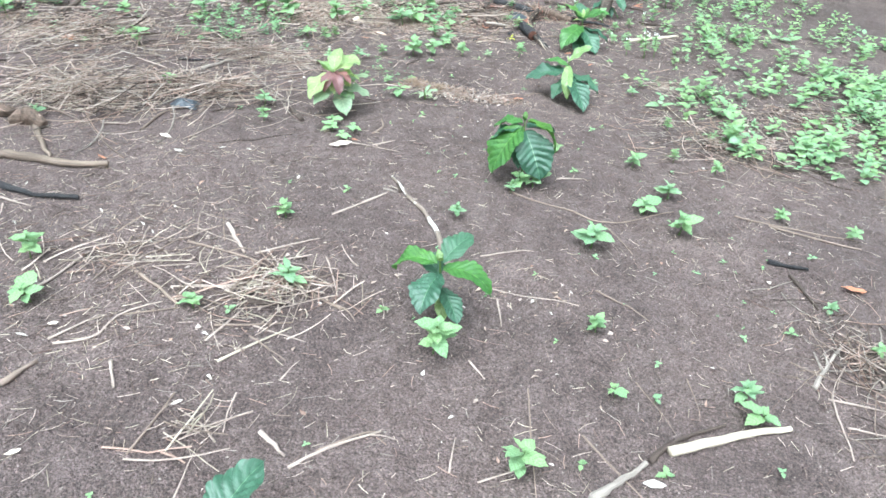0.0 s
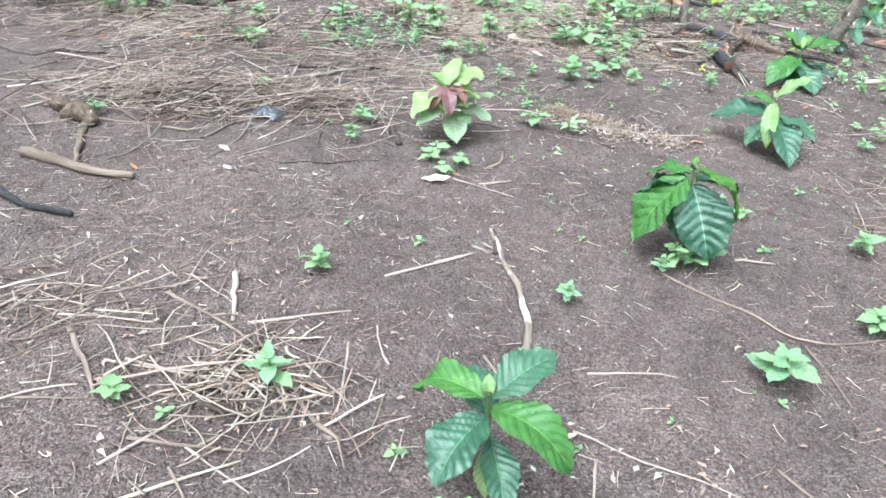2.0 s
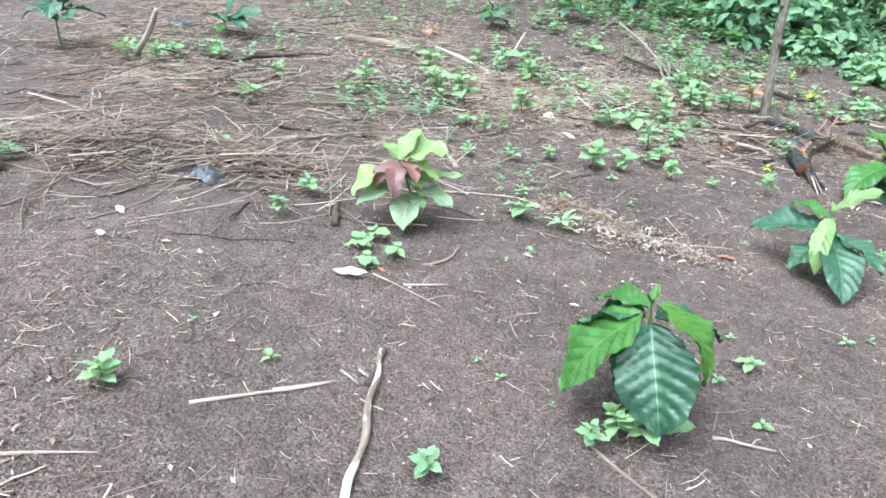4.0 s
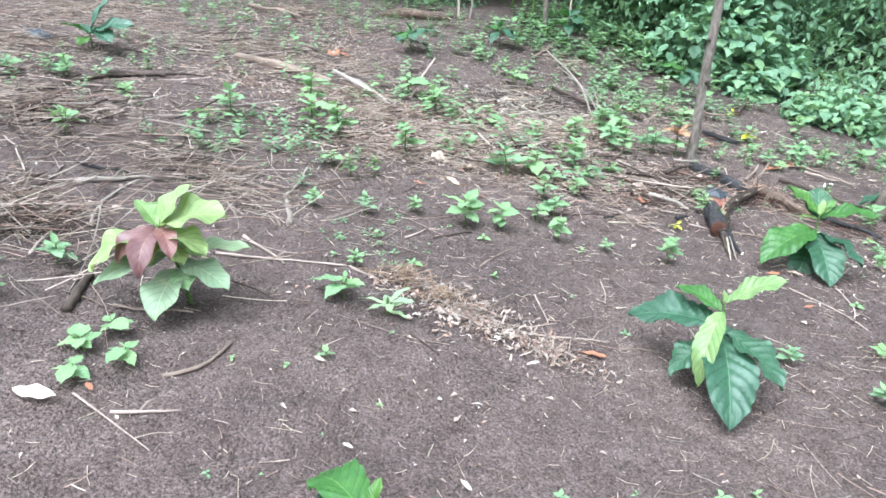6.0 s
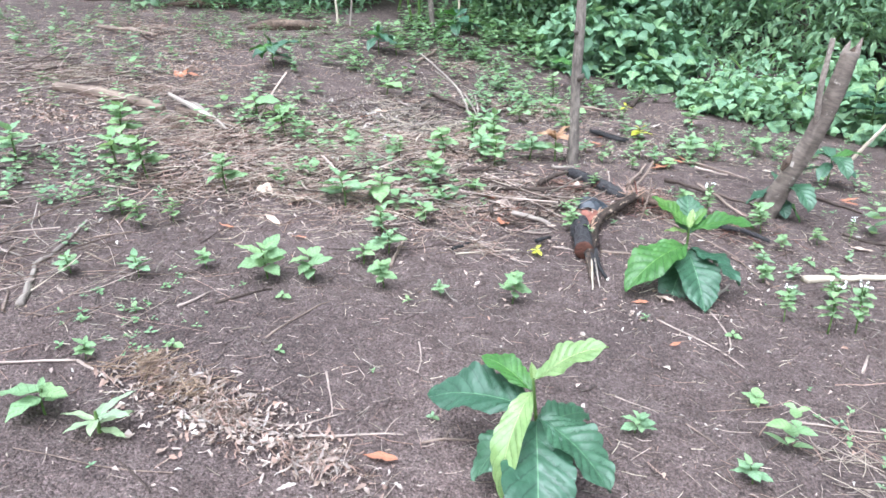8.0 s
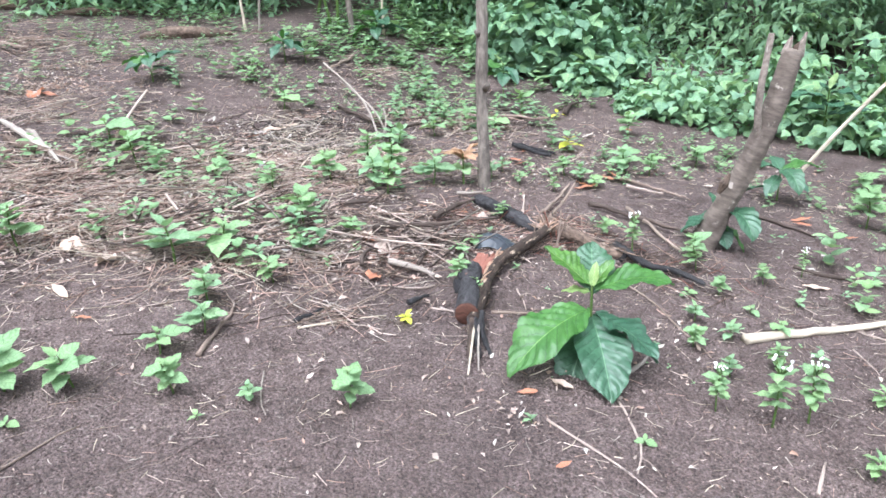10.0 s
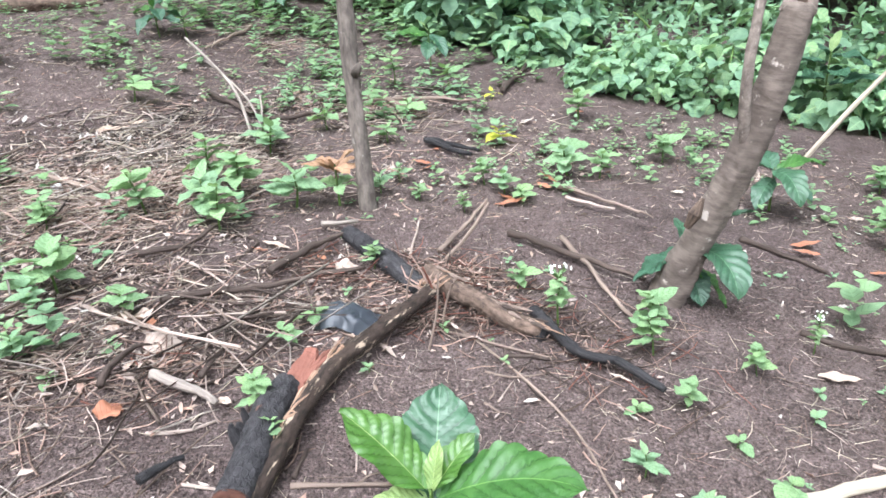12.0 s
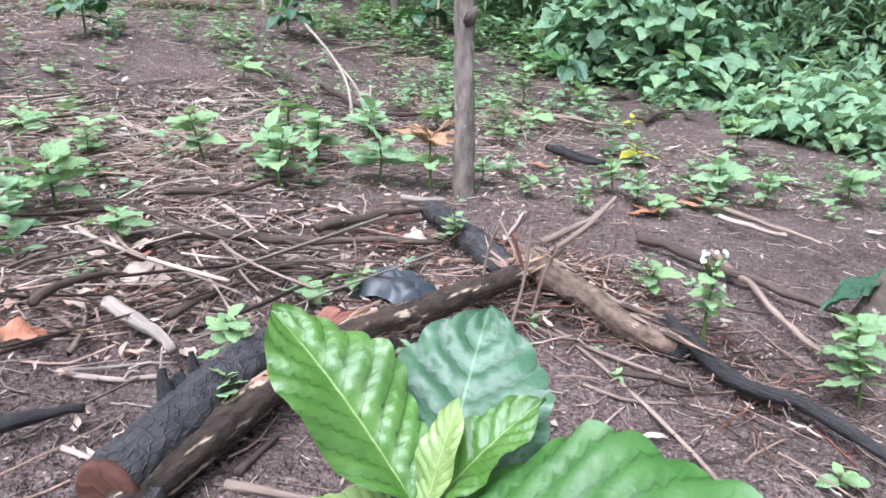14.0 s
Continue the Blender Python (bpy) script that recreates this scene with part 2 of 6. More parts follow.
def mesh_of(name, verts, faces, material, uvs=None, smooth=True):
    """uvs: one pair for each vertex."""
    me = bpy.data.meshes.new(name)
    me.from_pydata(verts, [], faces)
    if uvs is not None:
        layer = me.uv_layers.new(name="UVMap")
        idx = np.empty(len(me.loops), dtype=np.int32)
        me.loops.foreach_get("vertex_index", idx)
        layer.data.foreach_set("uv", np.asarray(uvs, dtype=np.float32)[idx].ravel())
    for m in material if isinstance(material, list) else [material]:
        me.materials.append(m)
    if smooth:
        me.polygons.foreach_set("use_smooth", [True] * len(me.polygons))
    me.update()
    return me


def leaf_geometry(L, W, bend=0.6, fold=0.25, crinkle=0.0, veins=8, nu=14, nv=4, a=0.85, b=0.8, teeth=0.0, wave=0.0, tip=0.25, twist=0.0, lift=0.0):
    """A leaf blade along +x from a short stalk at the origin: vertices, faces, uvs."""
    verts, faces, uvs = [], [], []
    x = z = 0.0
    ang = lift
    stalk = 0.06 * L
    for i in range(nu + 1):
        u = i / nu
        w = W / 2 * max(0.0, math.sin(math.pi * min(1, u ** a))) ** b
        if u > 1 - tip:
            w *= 0.35 + 0.65 * ((1 - u) / tip) ** 0.6
        w = max(w, 0.012 * W)
        if crinkle > 0.05:
            w *= 1 + 0.05 * (abs(math.sin(math.pi * veins * (u - 0.25))) - 0.5)
        if teeth:
            w *= 1 + teeth * (1 if i % 2 else -1)
        cx, sx = math.cos(ang), math.sin(ang)
        for j in range(-nv, nv + 1):
            v = j / nv
            off = abs(v) * w * math.sin(fold)
            off += crinkle * W * (abs(math.sin(math.pi * veins * (u - 0.25 * abs(v)))) ** 0.8 - 0.5) * min(1, abs(v) * 2.2) * (1 - 0.65 * abs(v) ** 3) * (w / (W / 2 + 1e-9)) ** 0.5
            off += wave * W * math.sin(2 * math.pi * 2.3 * u + (1.3 if v > 0 else 0)) * v * v
            off += twist * v * w * u
            verts.append((x + stalk - sx * off, v * w * math.cos(fold), z + cx * off))
            uvs.append((u, 0.5 + 0.5 * v))
        step = L / nu
        x += cx * step
        z += sx * step
        ang -= bend / nu * (0.5 + u)
    k = 2 * nv + 1
    for i in range(nu):
        for j in range(2 * nv):
            q = i * k + j
            faces.append((q, q + k, q + k + 1, q + 1))
    return verts, faces, uvs


def leaf_mesh(name, kind, **kw):
    v, f, uv = leaf_geometry(**kw)
    return mesh_of(name, v, f, LEAF[kind], uv)


def tube_geometry(points, radii, sides=8, knots=0.0, seed=0, caps=True, start_index=0, bark=0.0):
    """A tapered, slightly uneven limb through points."""
    rng = random.Random(seed)
    pts = [Vector(p) for p in points]
    verts, faces, uvs = [], [], []
    run = 0.0
    ref = Vector((0, 0, 1))
    for i, p in enumerate(pts):
        d = (pts[min(i + 1, len(pts) - 1)] - pts[max(i - 1, 0)]).normalized()
        side = d.cross(ref if abs(d.z) < 0.9 else Vector((1, 0, 0))).normalized()
        up = side.cross(d)
        if i:
            run += (p - pts[i - 1]).length
        for s in range(sides):
            t = 2 * math.pi * s / sides
            lump = noise.noise((1.6 * math.cos(t) + 9.7 * seed, 1.6 * math.sin(t), 0.25 * run / max(radii[i], 0.002))) if knots else 0.0
            ridge = noise.noise((3.5 * math.cos(t) + 4.1 * seed, 3.5 * math.sin(t), 1.8 * run / max(radii[i], 0.002))) if bark else 0.0
            r = radii[i] * (1 + knots * (1.6 * lump + 0.35 * (rng.random() - 0.5)) - bark * abs(ridge))
            verts.append(p + side * math.cos(t) * r + up * math.sin(t) * r)
            uvs.append((run, s / sides * 0.3))
    base = start_index
    for i in range(len(pts) - 1):
        for s in range(sides):
            a, b = i * sides + s, i * sides + (s + 1) % sides
            faces.append((base + a, base + b, base + b + sides, base + a + sides))
    if caps:
        faces.append(tuple(base + s for s in range(sides))[::-1])
        faces.append(tuple(base + (len(pts) - 1) * sides + s for s in range(sides)))
    return verts, faces, uvs


def limb(name, points, radii, material, sides=10, knots=0.12, seed=0, bark=0.0):
    v, f, uv = tube_geometry(points, radii, sides, knots, seed, bark=bark)
    return mesh_of(name, v, f, material, uv)


def dense(points, n):
    """n points evenly along a smooth line through points."""
    pts = [Vector(p) for p in points]
    if len(pts) == 2:
        return [pts[0].lerp(pts[1], i / (n - 1)) for i in range(n)]
    out = []
    m = len(pts) - 1
    for i in range(n):
        s = i / (n - 1) * m
        k = min(int(s), m - 1)
        t = s - k
        p0, p1, p2, p3 = pts[max(k - 1, 0)], pts[k], pts[k + 1], pts[min(k + 2, m)]
        out.append(0.5 * ((2 * p1) + (p2 - p0) * t + (2 * p0 - 5 * p1 + 4 * p2 - p3) * t * t + (3 * p1 - p0 - 3 * p2 + p3) * t ** 3))
    return out


GROUND = (0.0442, -0.1398, -0.0438, 0.0063, 0.0011)


# ---- the ground ----
def build_ground():
    def lines(a, b, step, far):
        inner = list(np.arange(a, b + 1e-6, step))
        lo, hi, d = [], [], step
        p, q = a, b
        while q < far:
            d *= 1.22
            p, q = p - d, q + d
            lo.append(p)
            hi.append(q)
        return lo[::-1] + inner + hi
    xs, ys = lines(-2.6, 2.6, 0.017, 260), lines(0.3, 7.4, 0.017, 260)
    verts = [(x, y, soil_z(x, y)) for y in ys for x in xs]
    k = len(xs)
    faces = [(j * k + i, j * k + i + 1, (j + 1) * k + i + 1, (j + 1) * k + i) for j in range(len(ys) - 1) for i in range(k - 1)]
    ob = new("ground", mesh_of("ground", verts, faces, SOIL))
    tagged(ob, "dark crumbly brown soil of a cleared hillside field", "ground", kind="structure")


build_ground()


# ---- trunks and logs ----
def lifted(points, r):
    return [(x, y, soil_z(x, y) + r) for x, y in points]


def standing_trunk():
    root = new("tree_post")
    root.location = (0.31, 5.31, soil_z(0.31, 5.31))
    tagged(root, "thin dark cut tree trunk standing upright in the soil", "trunk", "cut trunks")
    pts = [(0, 0, -0.06), (0.0, 0, 0.02), (0.002, 0, 0.15), (-0.002, 0.002, 0.3), (0.001, 0, 0.45), (0.004, 0, 0.6), (0.006, 0.002, 0.715), (0.006, 0.002, 0.73)]
    part("trunk", limb("trunk", dense(pts, 70), np.interp(np.linspace(0, 1, 70), [0, 0.1, 0.3, 0.95, 1], [0.031, 0.026, 0.022, 0.020, 0.015]), WOODS["trunk"], 24, 0.09, 3, 0.16), root)
    part("branch_knot", limb("branch_knot", [(0.012, -0.008, 0.36), (0.026, -0.02, 0.375), (0.032, -0.025, 0.385)], [0.014, 0.011, 0.006], WOODS["trunk"], 8, 0.1, 4), root)
    part("branch_knot", limb("branch_knot", [(-0.005, -0.012, 0.55), (-0.012, -0.026, 0.56)], [0.013, 0.008], WOODS["trunk"], 8, 0.1, 5), root)


def leaning_stump():
    root = new("tree_stump")
    root.location = (1.08, 5.02, soil_z(1.08, 5.02))
    tagged(root, "leaning grey-brown cut stump with a split top", "stump", "cut trunks")
    pts = [(-0.04, -0.005, -0.05), (-0.005, 0, 0.0), (0.035, 0, 0.1), (0.085, 0, 0.22), (0.125, 0.0, 0.33), (0.155, 0, 0.44), (0.17, 0, 0.52), (0.185, 0, 0.6)]
    part("trunk", limb("trunk", dense(pts, 80), np.interp(np.linspace(0, 1, 80), [0, 0.12, 0.3, 0.8, 0.97, 1], [0.056, 0.043, 0.035, 0.030, 0.030, 0.021]), WOODS["stump"], 28, 0.15, 8, 0.2), root)
    pts = [(0.126, 0.0, 0.33), (0.113, -0.022, 0.40), (0.108, -0.032, 0.48), (0.112, -0.032, 0.55), (0.118, -0.03, 0.63), (0.119, -0.03, 0.645)]
    part("side_shoot", limb("side_shoot", dense(pts, 20), np.interp(np.linspace(0, 1, 20), [0, 0.15, 0.9, 1], [0.014, 0.011, 0.0085, 0.006]), WOODS["stump"], 12, 0.1, 9, 0.16), root, "thin cut side stem")
    for k, (dx, dz, h) in enumerate(((0.165, 0.585, 0.05), (0.20, 0.58, 0.065), (0.187, 0.585, 0.035))):
        v, f, uv = tube_geometry([(dx, 0.004 * k, dz), (dx + 0.006, 0.003, dz + h * 0.6), (dx + 0.012, 0, dz + h)], [0.013, 0.009, 0.002], 6, 0.25, k)
        part("splinter", mesh_of("splinter", v, f, WOODS["brownbark" if k == 2 else "stump"], uv, False), root, "torn wood splinter")
    v, f, uv = tube_geometry([(0.028, -0.045, 0.19), (0.04, -0.048, 0.22), (0.052, -0.04, 0.25)], [0.008, 0.012, 0.004], 7, 0.3, 31)
    part("bark_scar", mesh_of("bark_scar", v, f, WOODS["brownbark"], uv, False), root, "torn brown bark scar")


def burnt_log():
    root = new("charred_log")
    root.location = (0.505, 4.215, soil_z(0.505, 4.215))
    tagged(root, "charred black log with a sawn reddish end", "log", "burnt logs")
    z0 = soil_z(0.505, 4.215)
    ends = [(0.518, 4.215), (0.507, 4.28), (0.493, 4.345), (0.481, 4.41), (0.473, 4.47)]
    pts = [(x - 0.505, y - 4.215, soil_z(x, y) + 0.027 - z0) for x, y in ends]
    part("body", limb("body", dense(pts, 90), np.interp(np.linspace(0, 1, 90), [0, 0.2, 0.7, 1], [0.028, 0.029, 0.030, 0.026]), WOODS["char"], 32, 0.07, 14, 0.2), root)
    d = (Vector(pts[1]) - Vector(pts[0])).normalized()
    p = Vector(pts[0])
    part("sawn_end", limb("sawn_end", [p - d * 0.005, p - d * 0.003, p + d * 0.002], [0.023, 0.0265, 0.0285], WOODS["endgrain"], 18, 0.03, 15), root, "reddish sawn end face")
    q = Vector(pts[2]) + Vector((-0.004, -0.012, 0))
    for k, (dx, dy, h, r) in enumerate(((-0.016, -0.014, 0.034, 0.009), (-0.017, 0.004, 0.022, 0.010), (-0.015, 0.020, 0.036, 0.008))):  # jagged rim of a broken branch
        base = q + Vector((dx, dy, 0.002))
        v, f, uv = tube_geometry(dense([base, base + Vector((-0.007, 0.002, h * 0.6)), base + Vector((-0.010, 0.004, h))], 7), np.linspace(r * 1.25, r * 0.3, 7), 7, 0.3, 60 + k)
        part("branch_stub", mesh_of("branch_stub", v, f, WOODS["char"], uv, False), root, "jagged charred stub")


def wood_slab(name, a, b, width, thick, material, seed):
    """A split, uneven slab of wood from a to b."""
    a, b = Vector(a), Vector(b)
    d = (b - a).normalized()
    side = d.cross(Vector((0, 0, 1))).normalized()
    n, k = 16, 8
    verts, faces, uvs = [], [], []
    for i in range(n + 1):
        u = i / n
        w = width * (0.35 + 0.65 * math.sin(math.pi * min(1, 0.18 + 0.75 * u)) + 0.25 * noise.noise((u * 5, seed, 1)))
        for j in range(k):
            t = 2 * math.pi * j / k
            rough = 1 + 0.35 * noise.noise((u * 9, math.cos(t) * 2 + seed, math.sin(t) * 2))
            verts.append(a.lerp(b, u) + side * math.cos(t) * w * 0.5 * rough + Vector((0, 0, 1)) * math.sin(t) * thick * 0.5 * rough)
            uvs.append((u * (b - a).length, j / k * 0.1))
    for i in range(n):
        for j in range(k):
            q = i * k
            faces.append((q + j, q + (j + 1) % k, q + k + (j + 1) % k, q + k + j))
    faces += [tuple(range(k))[::-1], tuple(n * k + j for j in range(k))]
    return mesh_of(name, verts, faces, material, uvs, False)


def long_log():
    root = new("burnt_branch")
    x0, y0 = 0.53, 4.25
    z0 = soil_z(x0, y0)
    root.location = (x0, y0, z0)
    tagged(root, "long half-burnt branch with split pale wood", "branch", "burnt logs")
    line = [(0.536, 4.20), (0.53, 4.30), (0.522, 4.42), (0.526, 4.53), (0.552, 4.64), (0.585, 4.73), (0.615, 4.83)]
    pts = [(x - x0, y - y0, soil_z(x, y) + 0.022 + 0.02 * i / 6 - z0) for i, (x, y) in enumerate(line)]
    part("body", limb("body", dense(pts, 150), np.interp(np.linspace(0, 1, 150), [0, 0.2, 0.35, 0.5, 0.7, 1], [0.016, 0.019, 0.0165, 0.020, 0.018, 0.016]), WOODS["halfburnt"], 28, 0.08, 21, 0.3), root)
    rng = random.Random(5)
    for k in range(6):  # splintered end by the sawn log
        s = Vector(pts[0]) + Vector((0.004 * (k - 2.5), 0.03, 0.002 * (k % 3)))
        e = s + Vector((0.042 + 0.004 * (k - 2.5), -0.13 - 0.025 * (k * 2 % 5), -0.008))
        e.z = soil_z(x0 + e.x, y0 + e.y) + 0.006 - z0
        v, f, uv = tube_geometry(dense([s, s.lerp(e, 0.5) + Vector((rng.gauss(0, 0.003), 0, 0.004)), e], 12), np.linspace(0.0105, 0.004, 12) * (0.4 if k in (2, 4) else 1), 8, 0.3, k)
        part("splinter", mesh_of("splinter", v, f, WOODS[("char", "halfburnt", "pale", "char", "grey", "char")[k]], uv, False), root, "charred splinter")
    for k in range(26):  # torn fibres where it broke
        s = Vector(pts[6]) + Vector((rng.uniform(-0.02, 0.01), rng.uniform(-0.02, 0.02), rng.uniform(-0.01, 0.015)))
        e = s + Vector((rng.uniform(-0.06, 0.03), rng.uniform(-0.02, 0.05), rng.uniform(-0.01, 0.03)))
        v, f, uv = tube_geometry([s, s.lerp(e, 0.5) + Vector((rng.gauss(0, 0.006), rng.gauss(0, 0.006), 0)), e], [0.0026, 0.0022, 0.0006], 4, 0.2, k)
        part("splinter", mesh_of("splinter", v, f, WOODS["raw" if k % 3 == 0 else "russet"], uv, False), root, "torn reddish wood fibre")
    for k in range(9):  # bright split along its flank
        a = Vector(dense(pts, 40)[10 + k]) + Vector((-0.008 + rng.gauss(0, 0.003), rng.uniform(-0.01, 0.01), 0.0125 + rng.gauss(0, 0.0015)))
        e = a + Vector((rng.uniform(-0.006, 0.018), rng.uniform(0.04, 0.1), 0.001))
        v, f, uv = tube_geometry([a, a.lerp(e, 0.5) + Vector((0, 0, 0.004)), e], [0.0015, rng.uniform(0.002, 0.004), 0.001], 5, 0.3, k)
        part("splinter", mesh_of("splinter", v, f, WOODS["raw"], uv, False), root, "pale split wood")
    def near(x, y, h):
        return (x - x0, y - y0, soil_z(x, y) + h - z0)
    part("torn_wood", wood_slab("torn_wood", near(0.486, 4.43, 0.010), near(0.470, 4.575, 0.030), 0.052, 0.016, WOODS["redraw"], 3), root, "split slab of red inner wood")
    part("torn_wood", wood_slab("torn_wood", near(0.500, 4.42, 0.022), near(0.492, 4.55, 0.038), 0.018, 0.012, WOODS["redraw"], 7), root, "split slab of red inner wood")
    part("pale_split", wood_slab("pale_split", near(0.519, 4.33, 0.041), near(0.527, 4.58, 0.047), 0.011, 0.006, WOODS["raw"], 9), root, "pale split wood along the top")
    for k in range(5):  # red inner wood torn out beside it
        a = Vector((0.487 + 0.004 * k - x0, 4.45 + 0.006 * k - y0, soil_z(0.487, 4.45) + 0.02 + 0.003 * k - z0))
        e = a + Vector((0.012 + rng.uniform(-0.005, 0.008), rng.uniform(0.06, 0.1), 0.01))
        v, f, uv = tube_geometry(dense([a, a.lerp(e, 0.5) + Vector((rng.gauss(0, 0.003), 0, 0.004)), e], 9), [0.002, 0.005, 0.007, 0.008, 0.007, 0.006, 0.005, 0.003, 0.001], 6, 0.35, k)
        part("torn_wood", mesh_of("torn_wood", v, f, WOODS["redraw"], uv, False), root, "torn red inner wood")


def simple_log(name, label, line, radii, material, seed, lift=0.0, sides=22):
    x0, y0 = line[0]
    z0 = soil_z(x0, y0)
    root = new(name)
    root.location = (x0, y0, z0)
    tagged(root, label, "log", "burnt logs" if "char" in name or "burn" in label else "")
    n = 30 * len(line)
    r = np.interp(np.linspace(0, 1, n), np.linspace(0, 1, len(radii)), radii)
    pts = [(x - x0, y - y0, soil_z(x, y) + np.interp(i, np.linspace(0, len(line) - 1, len(radii)), radii) * 0.85 + lift * (1 - i / (len(line) - 1)) - z0) for i, (x, y) in enumerate(line)]
    part("body", limb("body", dense(pts, n), r * (1 + 0.1 * np.array([noise.noise((i * 0.13, seed, 1)) for i in range(n)])), WOODS[material], sides, 0.08, seed, 0.3), root)
    return root


WOODS["endgrain"] = wood_material("sawn_end_grain", (0.045, 0.020, 0.015), (0.14, 0.064, 0.045), 0.9, (120, 30, 30), 1.0, ((0.5, 0.42, 0.32), (90, 18, 18), 0.64))
WOODS["redraw"] = wood_material("red_inner_wood", (0.17, 0.068, 0.052), (0.35, 0.165, 0.125), 0.85)
WOODS["brownbark"] = wood_material("scorched_brown_bark", (0.03, 0.022, 0.018), (0.19, 0.14, 0.11), 0.85, (45, 40, 40), 1.0, ((0.34, 0.26, 0.20), (22, 16, 16), 0.62))
WOODS["halfburnt"] = wood_material("half_burnt_wood", (0.012, 0.010, 0.009), (0.13, 0.095, 0.078), 0.75, (38, 40, 40), 1.0, ((0.36, 0.28, 0.21), (13, 20, 20), 0.57))
WOODS["stump"] = wood_material("stump_bark", (0.140, 0.118, 0.104), (0.37, 0.32, 0.285), 0.9, (75, 14, 14), 1.0, ((0.38, 0.33, 0.29), (30, 18, 18), 0.62))
standing_trunk()
leaning_stump()
burnt_log()
long_log()
broken = simple_log("broken_branch", "broken brown branch with burnt end and split bark", [(0.585, 4.915), (0.65, 4.87), (0.72, 4.84), (0.78, 4.81), (0.845, 4.795)], [0.020, 0.022, 0.022, 0.021, 0.018], "brownbark", 41, 0.02)
rng = random.Random(15)
for k in range(26):  # torn inner wood and loose bark strips along it
    u = rng.random()
    a = Vector((0.012 + 0.235 * u, -0.118 * u - 0.012 * math.sin(3 * u), 0.046 - 0.05 * u + rng.uniform(-0.004, 0.004)))
    e = a + Vector((rng.uniform(0.03, 0.08), rng.uniform(-0.045, -0.005), rng.uniform(-0.012, 0.006)))
    v, f, uv = tube_geometry([a, a.lerp(e, 0.5) + Vector((0, 0, 0.003)), e], [0.0015, rng.uniform(0.002, 0.005), 0.0008], 5, 0.2, k)
    part("bark_strip", mesh_of("bark_strip", v, f, WOODS[("raw", "dark", "twig")[k % 3]], uv, False), broken, "torn strip of bark")
part("burnt_end", limb("burnt_end", [(0.245, -0.117, -0.021), (0.262, -0.121, -0.023), (0.27, -0.123, -0.024)], [0.019, 0.018, 0.012], WOODS["char"], 12, 0.15, 3), broken, "burnt black end")
simple_log("charred_branch", "thick charred black branch lying on litter", [(0.335, 5.10), (0.415, 5.03), (0.50, 4.95), (0.585, 4.875)], [0.021, 0.024, 0.025, 0.022], "char", 42, 0.0)
simple_log("field_log", "weathered fallen log on the bare slope", [(-1.95, 4.76), (-1.72, 4.76), (-1.52, 4.75), (-1.36, 4.74)], [0.020, 0.025, 0.024, 0.017], "bark", 44)
simple_log("field_log", "broken dark piece of a fallen log", [(-1.33, 4.79), (-1.2, 4.75), (-1.0, 4.76)], [0.013, 0.019, 0.011], "brownbark", 48)
simple_log("field_log", "bleached split branch lying across a fallen log", [(-1.45, 4.9), (-1.25, 4.81), (-1.05, 4.72)], [0.009, 0.013, 0.008], "grey", 49, 0.02)
simple_log("field_log", "dark rotten log at the edge of the field", [(-3.92, 7.02), (-3.78, 7.1), (-3.6, 7.22)], [0.015, 0.06, 0.05, 0.012], "brownbark", 45)
simple_log("field_log", "dark rotten log at the edge of the field", [(-3.25, 7.16), (-3.0, 7.32), (-2.78, 7.45)], [0.008, 0.034, 0.03, 0.010], "brownbark", 46)
simple_log("field_log", "dark mossy fallen log at the edge of the field", [(-2.22, 6.72), (-2.0, 6.86), (-1.76, 7.05)], [0.010, 0.045, 0.038, 0.012], "brownbark", 47)


simple_log("wood_chunk", "dark rotten chunk of wood in the stalk heap", [(-1.50, 2.27), (-1.44, 2.28), (-1.38, 2.26)], [0.014, 0.034, 0.016], "brownbark", 71)
simple_log("wood_chunk", "dark rotten chunk of wood in the stalk heap", [(-1.62, 2.36), (-1.56, 2.33), (-1.51, 2.35)], [0.010, 0.026, 0.012], "brownbark", 72)


# ---- coffee seedlings ----
def seedling(x, y, height, leaves, label, stem="twig", sway=(0.0, 0.0), crinkle=0.15, name="coffee_seedling", category="seedling", group="coffee seedlings"):
    """leaves: (height along the stem, azimuth, lift, length, width, bend, kind)."""
    root = new(name)
    root.location = (x, y, soil_z(x, y))
    tagged(root, label, category, group)
    sx, sy = sway
    pts = dense([(0, 0, -0.02), (sx * 0.3, sy * 0.3, height * 0.4), (sx * 0.7, sy * 0.7, height * 0.75), (sx, sy, height)], 14)
    part("stem", limb("stem", pts, np.linspace(0.0042, 0.0022, 14), STEM, 7, 0.06, 1), root)
    for k, (h, az, lift, L, W, bend, kind) in enumerate(leaves):
        rng = random.Random(int(1000 * (x + 7) + 17 * k))
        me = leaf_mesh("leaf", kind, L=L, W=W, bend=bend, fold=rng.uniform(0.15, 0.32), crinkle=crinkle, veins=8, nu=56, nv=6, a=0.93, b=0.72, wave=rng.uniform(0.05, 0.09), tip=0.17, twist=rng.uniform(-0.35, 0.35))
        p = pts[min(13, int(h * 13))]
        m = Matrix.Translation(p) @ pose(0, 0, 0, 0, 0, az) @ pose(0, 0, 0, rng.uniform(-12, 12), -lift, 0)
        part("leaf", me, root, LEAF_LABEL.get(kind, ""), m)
    return root


